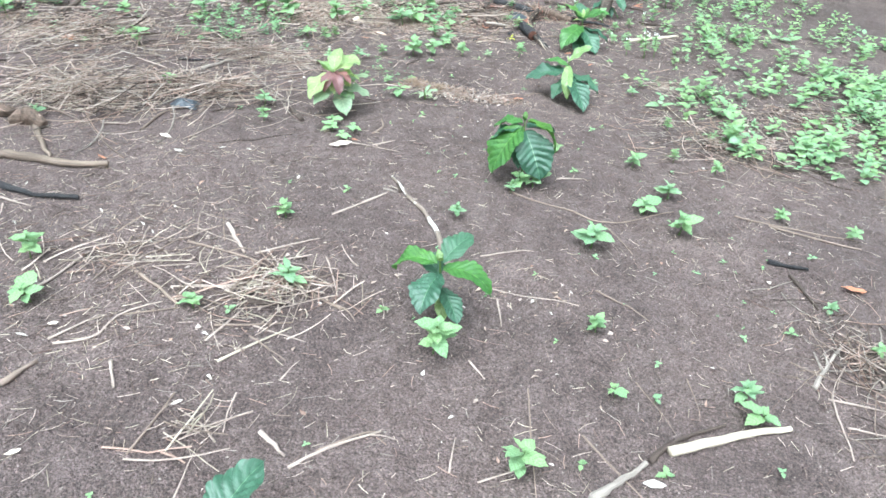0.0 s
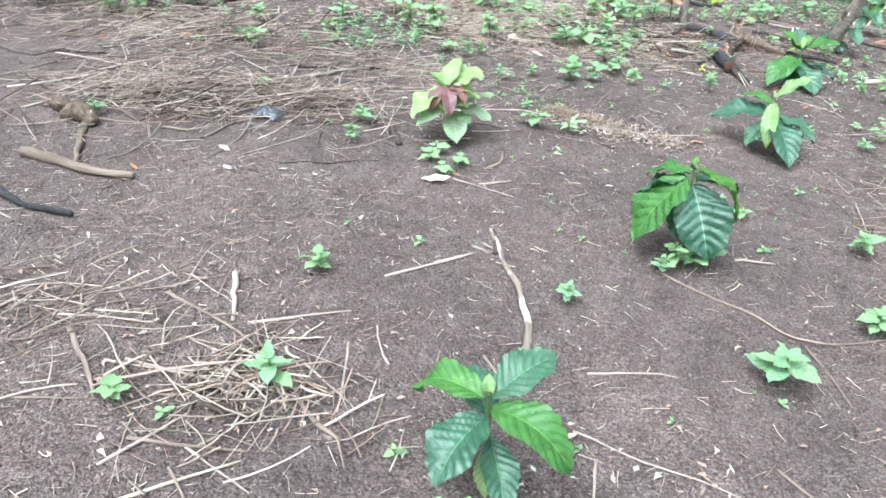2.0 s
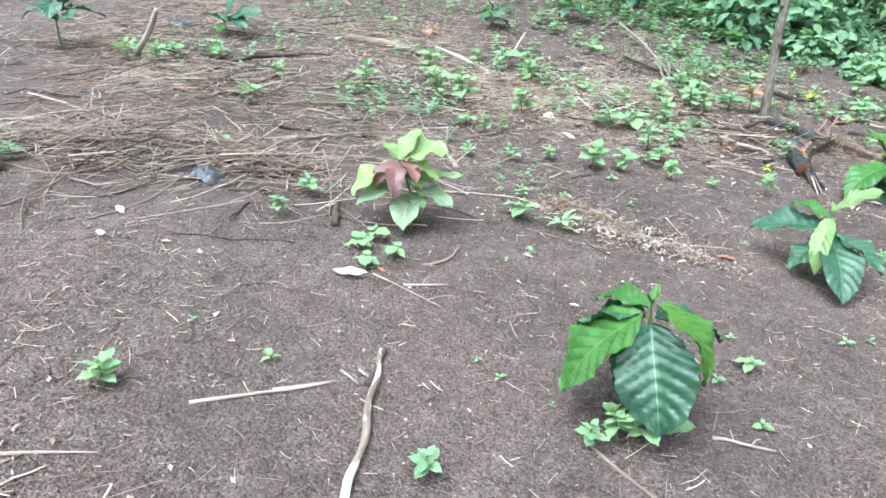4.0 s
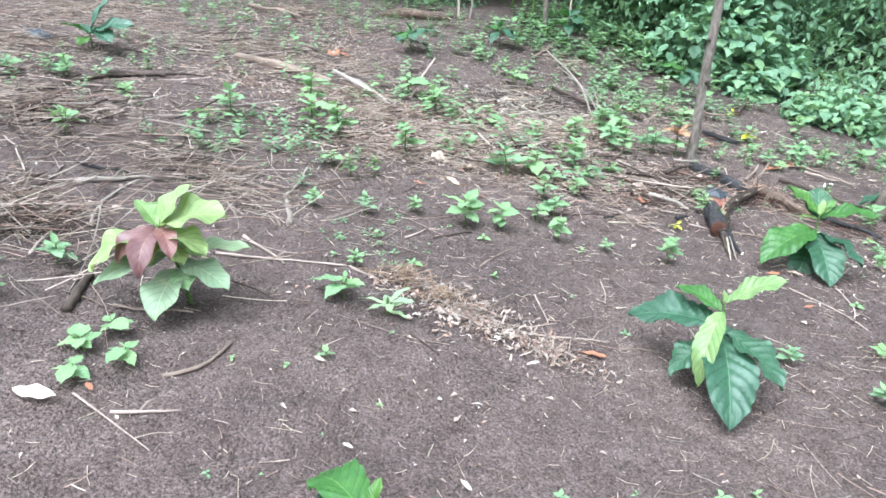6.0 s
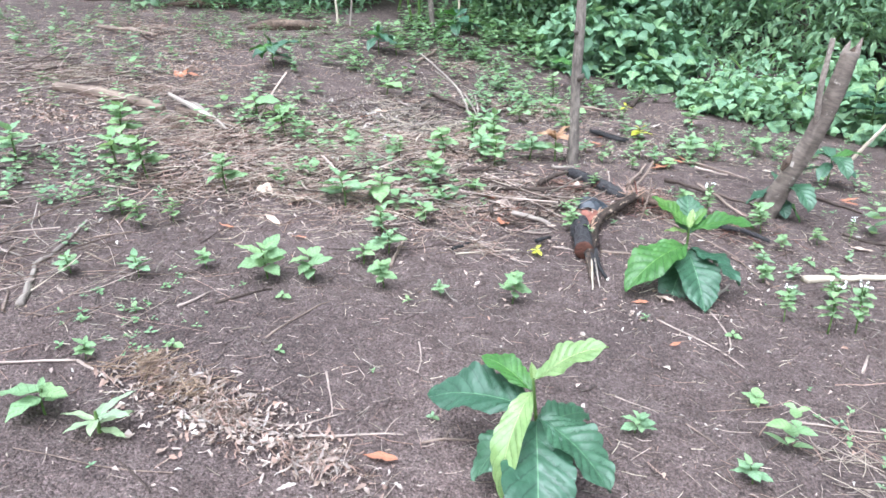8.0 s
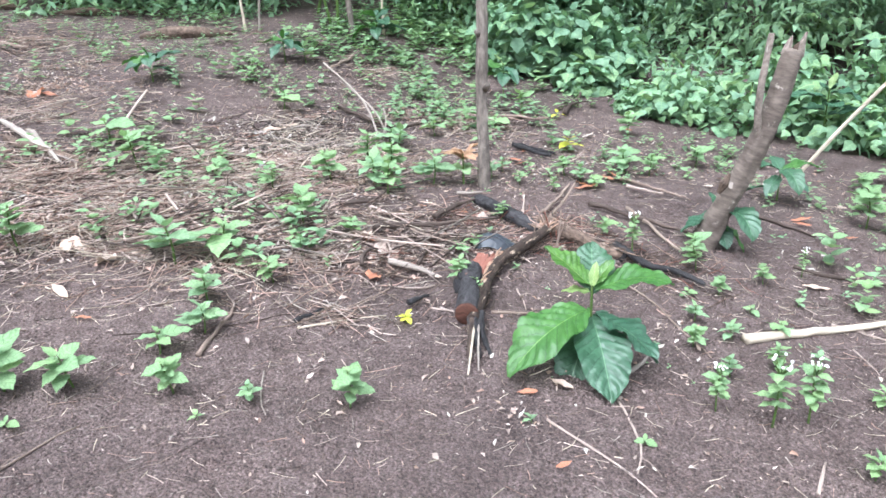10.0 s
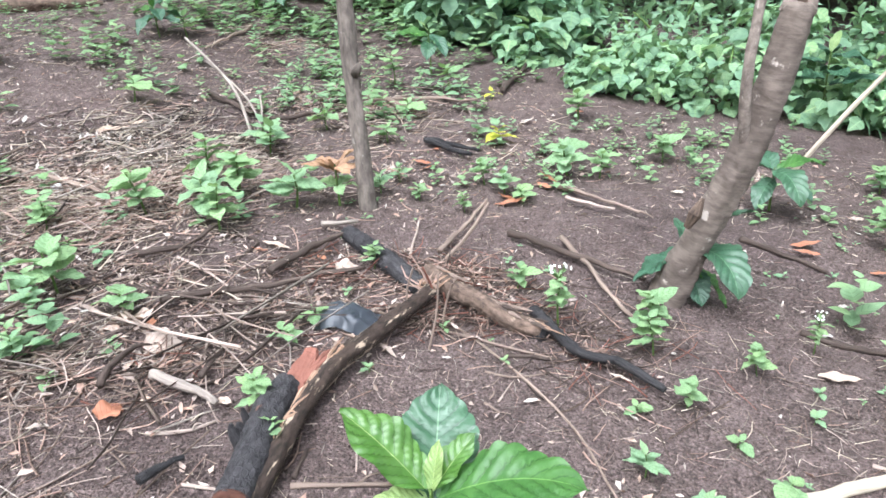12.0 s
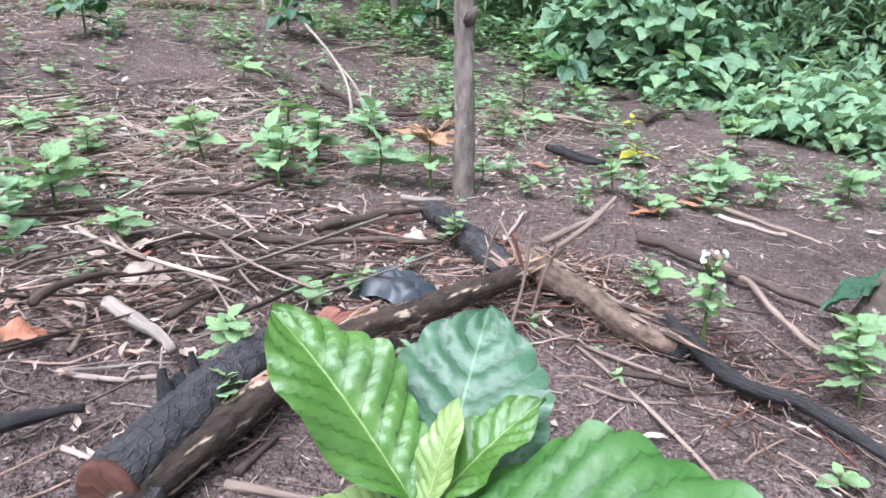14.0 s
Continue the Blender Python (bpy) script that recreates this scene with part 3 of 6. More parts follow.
STEM = wood_material("green_stem", (0.06, 0.13, 0.03), (0.14, 0.22, 0.06), 0.5)
LEAF_LABEL = {"pale_lime": "pale yellow-green young leaf", "lime": "fresh lime-green young leaf", "red": "reddish young leaf", "sage": "pale washed-out green leaf"}
seedling(-0.003, 1.38, 0.175, [
    (0.85, 172, 30, 0.135, 0.062, 2.2, "bright"), (0.85, 44, 34, 0.115, 0.07, 0.8, "dull"), (0.8, 330, 26, 0.155, 0.072, 2.1, "bright"),
    (0.7, 242, 4, 0.12, 0.082, 1.1, "dull"), (0.65, 118, 25, 0.10, 0.06, 0.8, "dull"), (0.5, 300, -15, 0.10, 0.055, 0.8, "dull"),
    (0.45, 275, -35, 0.07, 0.035, 0.5, "lime"), (0.97, 100, 55, 0.03, 0.018, 0.3, "lime"), (0.97, 280, 60, 0.028, 0.016, 0.3, "lime")],
    "small coffee seedling with glossy corrugated green leaves in soil")
seedling(0.28, 2.27, 0.225, [
    # the third leaf's fresh green stands in for light shining through it
    (0.92, 216, -26, 0.195, 0.138, 0.9, "bright"), (0.8, 292, -36, 0.18, 0.13, 0.8, "dull"), (0.95, 342, -2, 0.16, 0.105, 1.9, "fresh"),
    (0.92, 150, 10, 0.12, 0.06, 1.2, "bright"), (0.8, 172, -5, 0.13, 0.08, 1.0, "dull"), (0.8, 30, 0, 0.14, 0.08, 1.1, "dull"),
    (0.7, 250, -45, 0.12, 0.07, 0.5, "dull"), (0.97, 80, 60, 0.034, 0.018, 0.4, "fresh"), (0.97, 250, 60, 0.03, 0.015, 0.4, "bright")],
    "coffee seedling with large drooping glossy leaves in bare soil")
seedling(0.587, 3.215, 0.19, [
    (0.62, 172, 4, 0.195, 0.102, 0.75, "dull"), (0.58, 284, -8, 0.220, 0.112, 0.95, "dull"), (0.6, 332, -4, 0.155, 0.09, 0.9, "dull"),
    (0.8, 150, 25, 0.12, 0.05, 0.9, "bright"), (0.5, 222, -12, 0.13, 0.075, 0.9, "dull"), (0.45, 60, 5, 0.13, 0.07, 0.8, "dull"),
    (0.95, 15, 48, 0.125, 0.056, 0.9, "lime"), (0.92, 258, -12, 0.180, 0.054, 1.5, "lime"), (0.97, 120, 70, 0.03, 0.014, 0.3, "lime")],
    "coffee seedling with dark corrugated leaves and two lime young leaves", sway=(-0.012, -0.005))
seedling(0.80, 4.17, 0.172, [
    (0.66, 234, 2, 0.235, 0.118, 1.0, "bright"), (0.85, 2, 35, 0.165, 0.08, 1.3, "bright"), (0.6, 288, -14, 0.20, 0.115, 0.8, "dull"),
    (0.55, 332, 0, 0.165, 0.095, 0.9, "dull"), (0.8, 95, 45, 0.13, 0.092, 0.4, "dull"), (0.45, 255, -28, 0.16, 0.085, 0.6, "dull"),
    (0.93, 165, 42, 0.125, 0.066, 0.4, "fresh"), (0.95, 50, 45, 0.075, 0.034, 0.4, "fresh"), (0.85, 190, 12, 0.06, 0.034, 0.5, "lime"), (0.5, 165, 0, 0.09, 0.06, 0.6, "dull"), (0.97, 80, 65, 0.055, 0.022, 0.3, "lime")],
    "coffee seedling with broad corrugated glossy leaves and lime shoots")
seedling(1.12, 5.08, 0.125, [
    (0.85, 206, -16, 0.135, 0.09, 0.4, "dull"), (0.9, 306, 22, 0.18, 0.085, 1.9, "dull"), (0.85, 14, 52, 0.14, 0.065, 0.9, "dull"),
    (0.6, 290, -28, 0.10, 0.058, 0.6, "dull"), (0.6, 338, -30, 0.12, 0.06, 0.7, "bright"), (0.8, 110, 40, 0.09, 0.045, 0.6, "dull"), (0.95, 60, 60, 0.05, 0.022, 0.4, "bright")],
    "coffee seedling with bluish green leaves beside the leaning stump", sway=(0.01, 0.0))


def random_seedling(x, y, height, n, size, seed, kinds=("dull", "bright", "dull")):
    rng = random.Random(seed)
    leaves = []
    for k in range(n):
        h = 0.5 + 0.5 * k / n
        leaves.append((h, k * 137 + rng.uniform(-25, 25), rng.uniform(-5, 35), size * rng.uniform(0.75, 1.1), size * rng.uniform(0.42, 0.52), rng.uniform(0.6, 1.5), kinds[k % len(kinds)]))
    leaves.append((0.97, rng.uniform(0, 360), 60, size * 0.5, size * 0.2, 0.5, "lime" if rng.random() < 0.7 else "bright"))
    return seedling(x, y, height, leaves, "young coffee seedling with green corrugated leaves in the field")


seedling(1.39, 5.66, 0.13, [
    (0.9, 285, 20, 0.17, 0.075, 1.9, "dull"), (0.85, 200, 30, 0.13, 0.065, 1.1, "dull"), (0.85, 10, 30, 0.14, 0.065, 1.3, "bright"), (0.7, 240, -10, 0.12, 0.06, 1.0, "dull"),
    (0.7, 330, 0, 0.12, 0.06, 1.2, "dull"), (0.8, 100, 35, 0.11, 0.055, 0.8, "dull")],
    "coffee seedling with drooping corrugated dark green leaves")
random_seedling(1.72, 6.6, 0.3, 7, 0.19, 12, ("dull",))
seedling(-2.42, 4.28, 0.09, [
    (0.9, 70, 62, 0.20, 0.085, 0.4, "dull"), (0.9, 22, 25, 0.21, 0.115, 0.7, "dull"), (0.9, 350, 8, 0.17, 0.10, 0.9, "dull"),
    (0.8, 238, 38, 0.13, 0.065, 0.8, "bright"), (0.6, 290, 5, 0.11, 0.06, 0.8, "fresh"), (0.7, 150, 30, 0.14, 0.07, 0.8, "dull")],
    "low coffee seedling with broad upright bluish leaves")
random_seedling(-2.64, 3.43, 0.22, 7, 0.2, 14, ("dull",))
random_seedling(-1.48, 5.83, 0.13, 8, 0.15, 15)
random_seedling(-1.21, 6.7, 0.14, 7, 0.15, 16)
random_seedling(-0.95, 7.57, 0.22, 8, 0.2, 17)
random_seedling(0.05, 7.0, 0.2, 6, 0.16, 18)
seedling(-0.345, 0.63, 0.12, [(0.9, 62, 25, 0.14, 0.08, 0.6, "dull"), (0.9, 240, 20, 0.13, 0.07, 0.9, "bright"), (0.7, 150, 10, 0.12, 0.07, 0.9, "dull"), (0.7, 320, 10, 0.12, 0.07, 0.9, "dull")],
         "small coffee seedling with a dark green broad leaf")
# the seedling with reddish new leaves
seedling(-0.42, 2.76, 0.185, [
    (0.97, 34, 30, 0.125, 0.102, 1.1, "pale_lime"), (0.98, 75, 60, 0.105, 0.066, 0.9, "pale_lime"), (0.97, 170, 52, 0.075, 0.042, 0.9, "lime"), (0.92, 226, 2, 0.145, 0.090, 1.35, "pale_lime"),
    (0.85, 4, 8, 0.105, 0.072, 1.3, "pale_lime"), (0.82, 205, -8, 0.11, 0.068, 1.2, "pale_lime"), (0.9, 120, 30, 0.12, 0.075, 1.2, "pale_lime"),
    (0.95, 252, 6, 0.105, 0.046, 1.9, "red"), (0.95, 290, 5, 0.120, 0.048, 1.9, "red"), (0.93, 332, 12, 0.092, 0.038, 1.7, "red"),
    (0.76, 8, 12, 0.080, 0.056, 1.2, "lime"), (0.72, 342, 0, 0.066, 0.046, 1.0, "pale_lime"), (0.78, 270, -25, 0.075, 0.045, 0.6, "pale_lime"),
    (0.58, 34, 16, 0.145, 0.066, 0.6, "sage"), (0.52, 2, 2, 0.125, 0.066, 0.9, "sage"), (0.55, 240, 4, 0.145, 0.066, 0.8, "sage"), (0.46, 286, -8, 0.125, 0.078, 0.9, "sage"),
    (0.40, 322, 4, 0.075, 0.052, 0.8, "weed"), (0.50, 160, 10, 0.115, 0.058, 0.8, "sage"), (0.48, 100, 12, 0.115, 0.058, 0.8, "sage")],
    "leafy seedling with lime-yellow leaves and drooping reddish young leaves", name="red_leaf_seedling", sway=(-0.02, -0.05), crinkle=0.03, group="")
# a rosette of narrow pale leaves
seedling(-0.09, 2.99, 0.04, [(0.3 + 0.04 * k, 61 * k, 8 + 3 * k, 0.05 + 0.006 * (k % 4), 0.018, 0.7, "sage") for k in range(8)], "low rosette weed with narrow pale green leaves", name="rosette_weed", category="weed", group="", crinkle=0.0)
# the bronze sapling by the standing trunk
rng = random.Random(77)
seedling(0.235, 5.30, 0.12, [(0.7 + 0.03 * k, 67 * k + rng.uniform(-20, 20), rng.uniform(10, 55), rng.uniform(0.055, 0.095), rng.uniform(0.026, 0.04), rng.uniform(0.4, 1.2), "orange") for k in range(10)] + [(0.45, 75 * k, 15, 0.075, 0.034, 0.7, "weed") for k in range(5)],
         "small sapling with bronze-orange young leaves beside the trunk", name="bronze_sapling", group="")


# ---- weeds ----
def weed_prototype(kind, pairs, seed, size=0.5, flowers=0):
    """A weed one metre across: a stem with opposite toothed leaves, copied at a small scale."""
    rng = random.Random(seed)
    root = new("weed")
    height = 0.12 + 0.085 * pairs
    pts = [(0, 0, -0.05), (0.02, 0.01, height * 0.5), (rng.uniform(-0.05, 0.05), rng.uniform(-0.05, 0.05), height)]
    part("stem", limb("stem", dense(pts, 6), np.linspace(0.022, 0.012, 6), STEM, 5, 0, 1), root)
    blades = [leaf_mesh("leaf", kind, L=size * s, W=size * s * rng.uniform(0.56, 0.8), bend=rng.uniform(0.1, 0.9), fold=rng.uniform(0.08, 0.28), crinkle=0.03, veins=5, nu=9, nv=2, a=0.68, b=0.7, teeth=0.05, tip=0.3, wave=0.05) for s in (1.15, 1.0, 0.85)]
    for k in range(pairs):
        h = height * (0.35 + 0.65 * (k + 1) / pairs)
        s = 1.0 if k < pairs - 1 else 0.62
        lift = rng.uniform(0, 18) + (28 if k == pairs - 1 else 0)
        for side in (0, 180):
            m = Matrix.Translation((0, 0, h)) @ pose(0, 0, 0, 0, 0, 80 * k + side + rng.uniform(-30, 30)) @ pose(0, 0, 0, rng.uniform(-20, 20), -lift, 0) @ Matrix.Scale(s * rng.uniform(0.6, 1.15), 4)
            part("leaf", rng.choice(blades), root, "", m)
    for k in range(flowers):
        a = rng.uniform(0, 6.28)
        top = (0.12 * math.cos(a), 0.12 * math.sin(a), height + rng.uniform(0.05, 0.2))
        v, f, uv = tube_geometry([(0, 0, height * 0.9), top], [0.008, 0.006], 4, 0, 1)
        stalk = part("flower_stalk", mesh_of("flower_stalk", v, f, STEM, uv), root)
        bm = bmesh.new()
        bmesh.ops.create_icosphere(bm, subdivisions=1, radius=0.024)
        me = bpy.data.meshes.new("blossom")
        bm.to_mesh(me)
        bm.free()
        me.materials.append(PETAL)
        part("blossom", me, stalk, "tiny white blossom", Matrix.Translation(top))
    return root


PROTOS = [weed_prototype("weed", 4, 1, 0.50), weed_prototype("weed", 6, 2, 0.44), weed_prototype("weed2", 5, 3, 0.46), weed_prototype("weed", 8, 4, 0.40), weed_prototype("weed", 2, 5, 0.52), weed_prototype("weed2", 2, 6, 0.52)]
FLOWERING = weed_prototype("weed", 10, 8, 0.27, 12)
YELLOWISH = weed_prototype("yellow", 3, 9, 0.42)
for p in PROTOS:
    tagged(p, "low green weed with toothed leaves growing in the soil", "weed", "weeds")
tagged(FLOWERING, "leafy green weed with tiny white flowers", "weed", "weeds")
tagged(YELLOWISH, "small weed with bright yellow leaves", "weed", "weeds")
WEEDS = []
WEEDS += [(-0.60, 0.78, 0.02), (0.15, 0.91, 0.09), (0.45, 0.93, 0.04), (-0.26, 0.93, 0.02), (0.28, 0.94, 0.03), (0.70, 0.96, 0.03), (0.70, 1.09, 0.08), (0.48, 1.14, 0.04), (0.39, 1.15, 0.05), (0.70, 1.17, 0.07), (-0.02, 1.24, 0.11), (0.52, 1.27, 0.03), (-0.95, 1.29, 0.09), (-0.59, 1.32, 0.06), (0.28, 1.32, 0.02), (-0.51, 1.33, 0.04), (-0.15, 1.38, 0.04), (0.39, 1.39, 0.06), (1.14, 1.40, 0.05), (0.79, 1.42, 0.03), (0.93, 1.45, 0.04), (-0.39, 1.45, 0.09), (-1.04, 1.47, 0.08), (1.10, 1.58, 0.05), (0.26, 1.62, 0.02), (0.45, 1.74, 0.03), (-0.47, 1.81, 0.07), (0.87, 1.81, 0.03), (0.45, 1.81, 0.12), (1.18, 1.88, 0.04), (0.04, 1.93, 0.06), (0.77, 1.96, 0.10), (-0.31, 2.02, 0.04)]
WEEDS += [(-0.50, 2.03, 0.03), (1.41, 2.06, 0.14), (0.68, 2.08, 0.10), (0.23, 2.13, 0.06), (0.31, 2.19, 0.10), (0.27, 2.17, 0.07), (1.19, 2.15, 0.10), (0.80, 2.22, 0.09), (0.04, 2.22, 0.03), (-0.02, 2.26, 0.02), (-1.45, 2.35, 0.07), (0.48, 2.36, 0.04), (-0.00, 2.44, 0.01), (-0.39, 2.45, 0.06), (0.39, 2.46, 0.04), (0.73, 2.47, 0.08), (1.06, 2.47, 0.13), (-0.43, 2.51, 0.07), (-0.69, 2.52, 0.06), (-0.36, 2.53, 0.06), (1.58, 2.54, 0.16), (0.91, 2.54, 0.10), (0.45, 2.56, 0.05), (-0.44, 2.58, 0.06), (-0.80, 2.62, 0.04), (-0.22, 2.64, 0.02), (0.40, 2.65, 0.03), (-0.13, 2.68, 0.02), (-0.73, 2.70, 0.08), (-0.09, 2.75, 0.04), (0.63, 2.81, 0.04), (1.15, 2.83, 0.24), (-1.16, 2.84, 0.07), (0.68, 2.85, 0.03), (0.99, 2.91, 0.16)]
WEEDS += [(-0.20, 2.99, 0.10), (1.45, 3.08, 0.26), (-0.27, 3.15, 0.05), (-0.10, 3.19, 0.02), (-0.16, 3.26, 0.04), (0.38, 3.28, 0.03), (-0.31, 3.33, 0.04), (-1.46, 3.33, 0.11), (0.03, 3.34, 0.03), (0.23, 3.35, 0.02), (0.93, 3.35, 0.10), (0.73, 3.40, 0.06), (-0.57, 3.42, 0.07), (-0.43, 3.48, 0.08), (-1.22, 3.49, 0.05), (1.17, 3.52, 0.04), (-0.08, 3.54, 0.04), (1.26, 3.56, 0.06), (-0.32, 3.59, 0.06), (-0.17, 3.62, 0.12), (0.95, 3.62, 0.05), (1.22, 3.63, 0.03), (0.18, 3.67, 0.03), (-0.07, 3.67, 0.10), (-0.63, 3.73, 0.08), (0.09, 3.73, 0.08), (0.23, 3.76, 0.05), (-0.74, 3.78, 0.09), (0.40, 3.81, 0.09), (-1.70, 3.81, 0.09), (-1.31, 3.82, 0.10), (-0.60, 3.82, 0.07), (-0.01, 3.83, 0.09)]
WEEDS += [(-2.05, 3.84, 0.10), (1.29, 3.85, 0.04), (0.72, 3.89, 0.04), (0.92, 3.90, 0.04), (1.30, 3.94, 0.10), (0.01, 3.95, 0.08), (-1.33, 3.97, 0.15), (1.40, 4.04, 0.09), (-0.87, 4.05, 0.14), (-0.06, 4.07, 0.09), (-1.02, 4.08, 0.12), (-0.62, 4.11, 0.11), (1.38, 4.20, 0.06), (1.09, 4.20, 0.09), (-0.26, 4.23, 0.13), (0.02, 4.23, 0.07), (1.19, 4.27, 0.15), (-1.17, 4.28, 0.13), (1.46, 4.28, 0.09), (1.02, 4.31, 0.05), (1.29, 4.35, 0.04), (-0.18, 4.35, 0.15), (1.11, 4.38, 0.08), (0.10, 4.38, 0.04), (0.511, 4.345, 0.05), (0.00, 4.42, 0.06), (0.45, 4.43, 0.06), (1.03, 4.45, 0.06), (1.22, 4.46, 0.08), (1.17, 4.56, 0.04), (0.57, 4.58, 0.03), (1.02, 4.60, 0.04), (0.07, 4.61, 0.08)]
WEEDS += [(0.40, 4.62, 0.05), (1.10, 4.64, 0.05), (-0.10, 4.64, 0.11), (1.30, 4.66, 0.04), (0.79, 4.68, 0.02), (0.42, 4.71, 0.05), (0.66, 4.75, 0.03), (1.33, 4.75, 0.03), (1.23, 4.78, 0.05), (1.05, 4.79, 0.07), (-0.21, 4.81, 0.05), (0.44, 4.82, 0.03), (-0.84, 4.85, 0.15), (1.05, 4.89, 0.08), (-0.34, 4.89, 0.07), (-0.57, 4.92, 0.09), (-0.41, 4.95, 0.05), (0.45, 4.96, 0.05), (0.77, 4.97, 0.06), (-1.08, 5.01, 0.16), (0.03, 5.03, 0.10), (0.83, 5.07, 0.03), (-0.20, 5.07, 0.11), (0.73, 5.09, 0.03), (-0.05, 5.12, 0.14), (1.66, 5.24, 0.04), (0.13, 5.25, 0.15), (-0.04, 5.27, 0.11), (-0.14, 5.30, 0.13), (0.57, 5.36, 0.05), (0.32, 5.40, 0.07), (0.43, 5.41, 0.05), (1.65, 5.44, 0.13)]
WEEDS += [(0.71, 5.49, 0.07), (0.34, 5.52, 0.06), (0.65, 5.54, 0.08), (0.58, 5.59, 0.08), (1.72, 5.66, 0.10), (-0.15, 5.66, 0.13), (-0.23, 5.77, 0.11), (0.81, 5.78, 0.12), (0.91, 5.79, 0.09), (0.19, 5.87, 0.09), (1.75, 5.92, 0.09), (0.78, 5.93, 0.10), (-0.84, 5.94, 0.13), (-0.08, 5.98, 0.11), (1.11, 6.04, 0.10), (1.90, 6.07, 0.14), (0.16, 6.22, 0.10), (0.80, 6.41, 0.12), (0.23, 6.62, 0.16), (-0.03, 6.66, 0.25), (-1.12, 6.79, 0.17)]
WEEDS += [(-2.29, 3.50, 0.13), (-2.20, 3.58, 0.12), (-2.24, 3.72, 0.11), (-2.38, 3.62, 0.10), (-2.13, 3.89, 0.08), (-1.55, 3.39, 0.08)]
rng = random.Random(42)
used = set()
for k, (x, y, w) in enumerate(WEEDS):
    src = PROTOS[4 + k % 2] if w < 0.05 else PROTOS[rng.randrange(4)]
    w = min(w * (1.4 if y > 3.9 else 1.12), 0.068 if x > 0.9 and y < 4.7 else 0.18)
    m = Matrix.Translation((x, y, soil_z(x, y))) @ pose(0, 0, 0, rng.uniform(-9, 9), rng.uniform(-9, 9), rng.uniform(0, 360)) @ Matrix.Scale(w, 4)
    if src.name not in used:
        used.add(src.name)
        src.matrix_basis = m
    else:
        made = copy_thing(src, pose(0, 0, 0))
        made.matrix_basis = m
for src, spots in ((FLOWERING, ((1.15, 4.04, 0.13), (1.22, 4.08, 0.12), (1.05, 4.05, 0.09), (0.87, 4.84, 0.12), (1.35, 4.9, 0.08))), (YELLOWISH, ((0.545, 6.05, 0.14), (0.385, 4.17, 0.06), (0.42, 6.6, 0.1)))):
    for k, (x, y, w) in enumerate(spots):
        m = Matrix.Translation((x, y, soil_z(x, y))) @ pose(0, 0, 0, 0, 0, 73 * k) @ Matrix.Scale(w, 4)
        if k == 0:
            src.matrix_basis = m
        else:
            made = copy_thing(src, pose(0, 0, 0))
            made.matrix_basis = m


def weed_patch(name, label, spots, seed):
    """Weeds past counting, as one sheet of small plants. spots: (x0, x1, y0, y1, count, least and most width)."""
    rng = random.Random(seed)
    kinds = ("weed", "weed2", "weed")
    shapes = [leaf_geometry(L=1, W=rng.uniform(0.58, 0.74), bend=rng.uniform(0.1, 0.8), fold=rng.uniform(0.08, 0.28), nu=5, nv=1, a=0.68, b=0.75, tip=0.3) for _ in range(6)]
    verts, faces, uvs, slots = [], [], [], []
    for x0, x1, y0, y1, count, lo, hi in spots:
        made = 0
        while made < count:
            x, y = rng.uniform(x0, x1), rng.uniform(y0, y1)
            if math.hypot(x + 0.6, y - 5.65) < 0.42 or noise.noise((x * 1.5, y * 1.5, 11)) < rng.uniform(-0.5, 0.3) or min(x - x0, x1 - x, y - y0, y1 - y) < rng.uniform(0, 0.3) * min(1.0, y1 - y0):
                continue
            made += 1
            w, slot, turn, z = rng.uniform(lo, hi), rng.randrange(3), rng.uniform(0, 360), soil_z(x, y)
            pairs = rng.choice((3, 4, 5, 5)) if w > 0.05 else 2
            for k in range(pairs):
                for side in (0, 180):
                    s = w * 0.44 * rng.uniform(0.6, 1.15) * (0.65 if k == pairs - 1 else 1)
                    m = Matrix.Translation((x, y, z + w * (0.12 + 0.19 * k))) @ pose(0, 0, 0, 0, 0, turn + 90 * k + side + rng.uniform(-18, 18)) @ pose(0, 0, 0, rng.uniform(-15, 15), -rng.uniform(0, 30), 0) @ Matrix.Scale(s, 4)
                    v, f, uv = rng.choice(shapes)
                    b = len(verts)
                    verts += [m @ Vector(p) for p in v]
                    faces += [tuple(b + i for i in q) for q in f]
                    uvs += uv
                    slots += [slot] * len(f)
    me = mesh_of(name, verts, faces, [LEAF[k] for k in kinds], uvs)
    me.polygons.foreach_set("material_index", slots)
    tagged(new(name, me), label, "weeds", kind="stuff")


weed_patch("weed_patch", "dense patch of low green weeds on the lower slope", [(0.97, 2.8, 2.42, 3.6, 170, 0.06, 0.15), (1.4, 3.4, 3.3, 5.1, 175, 0.07, 0.15), (1.7, 3.2, 4.8, 6.2, 90, 0.05, 0.12)], 71)
weed_patch("weed_patch", "scattered low green weeds over the far field", [(-1.4, 0.7, 5.9, 7.3, 125, 0.05, 0.14), (-4.5, -0.9, 5.0, 8.2, 230, 0.05, 0.13), (-1.3, 0.2, 4.1, 5.6, 75, 0.05, 0.12), (-2.8, -0.9, 3.2, 5.0, 60, 0.04, 0.10), (0.3, 1.8, 5.4, 6.6, 85, 0.03, 0.09), (-1.8, 0.3, 6.8, 8.6, 220, 0.07, 0.17), (-1.3, -0.2, 8.0, 9.0, 130, 0.10, 0.24), (-3.6, -1.0, 7.0, 8.3, 130, 0.05, 0.15)], 72)


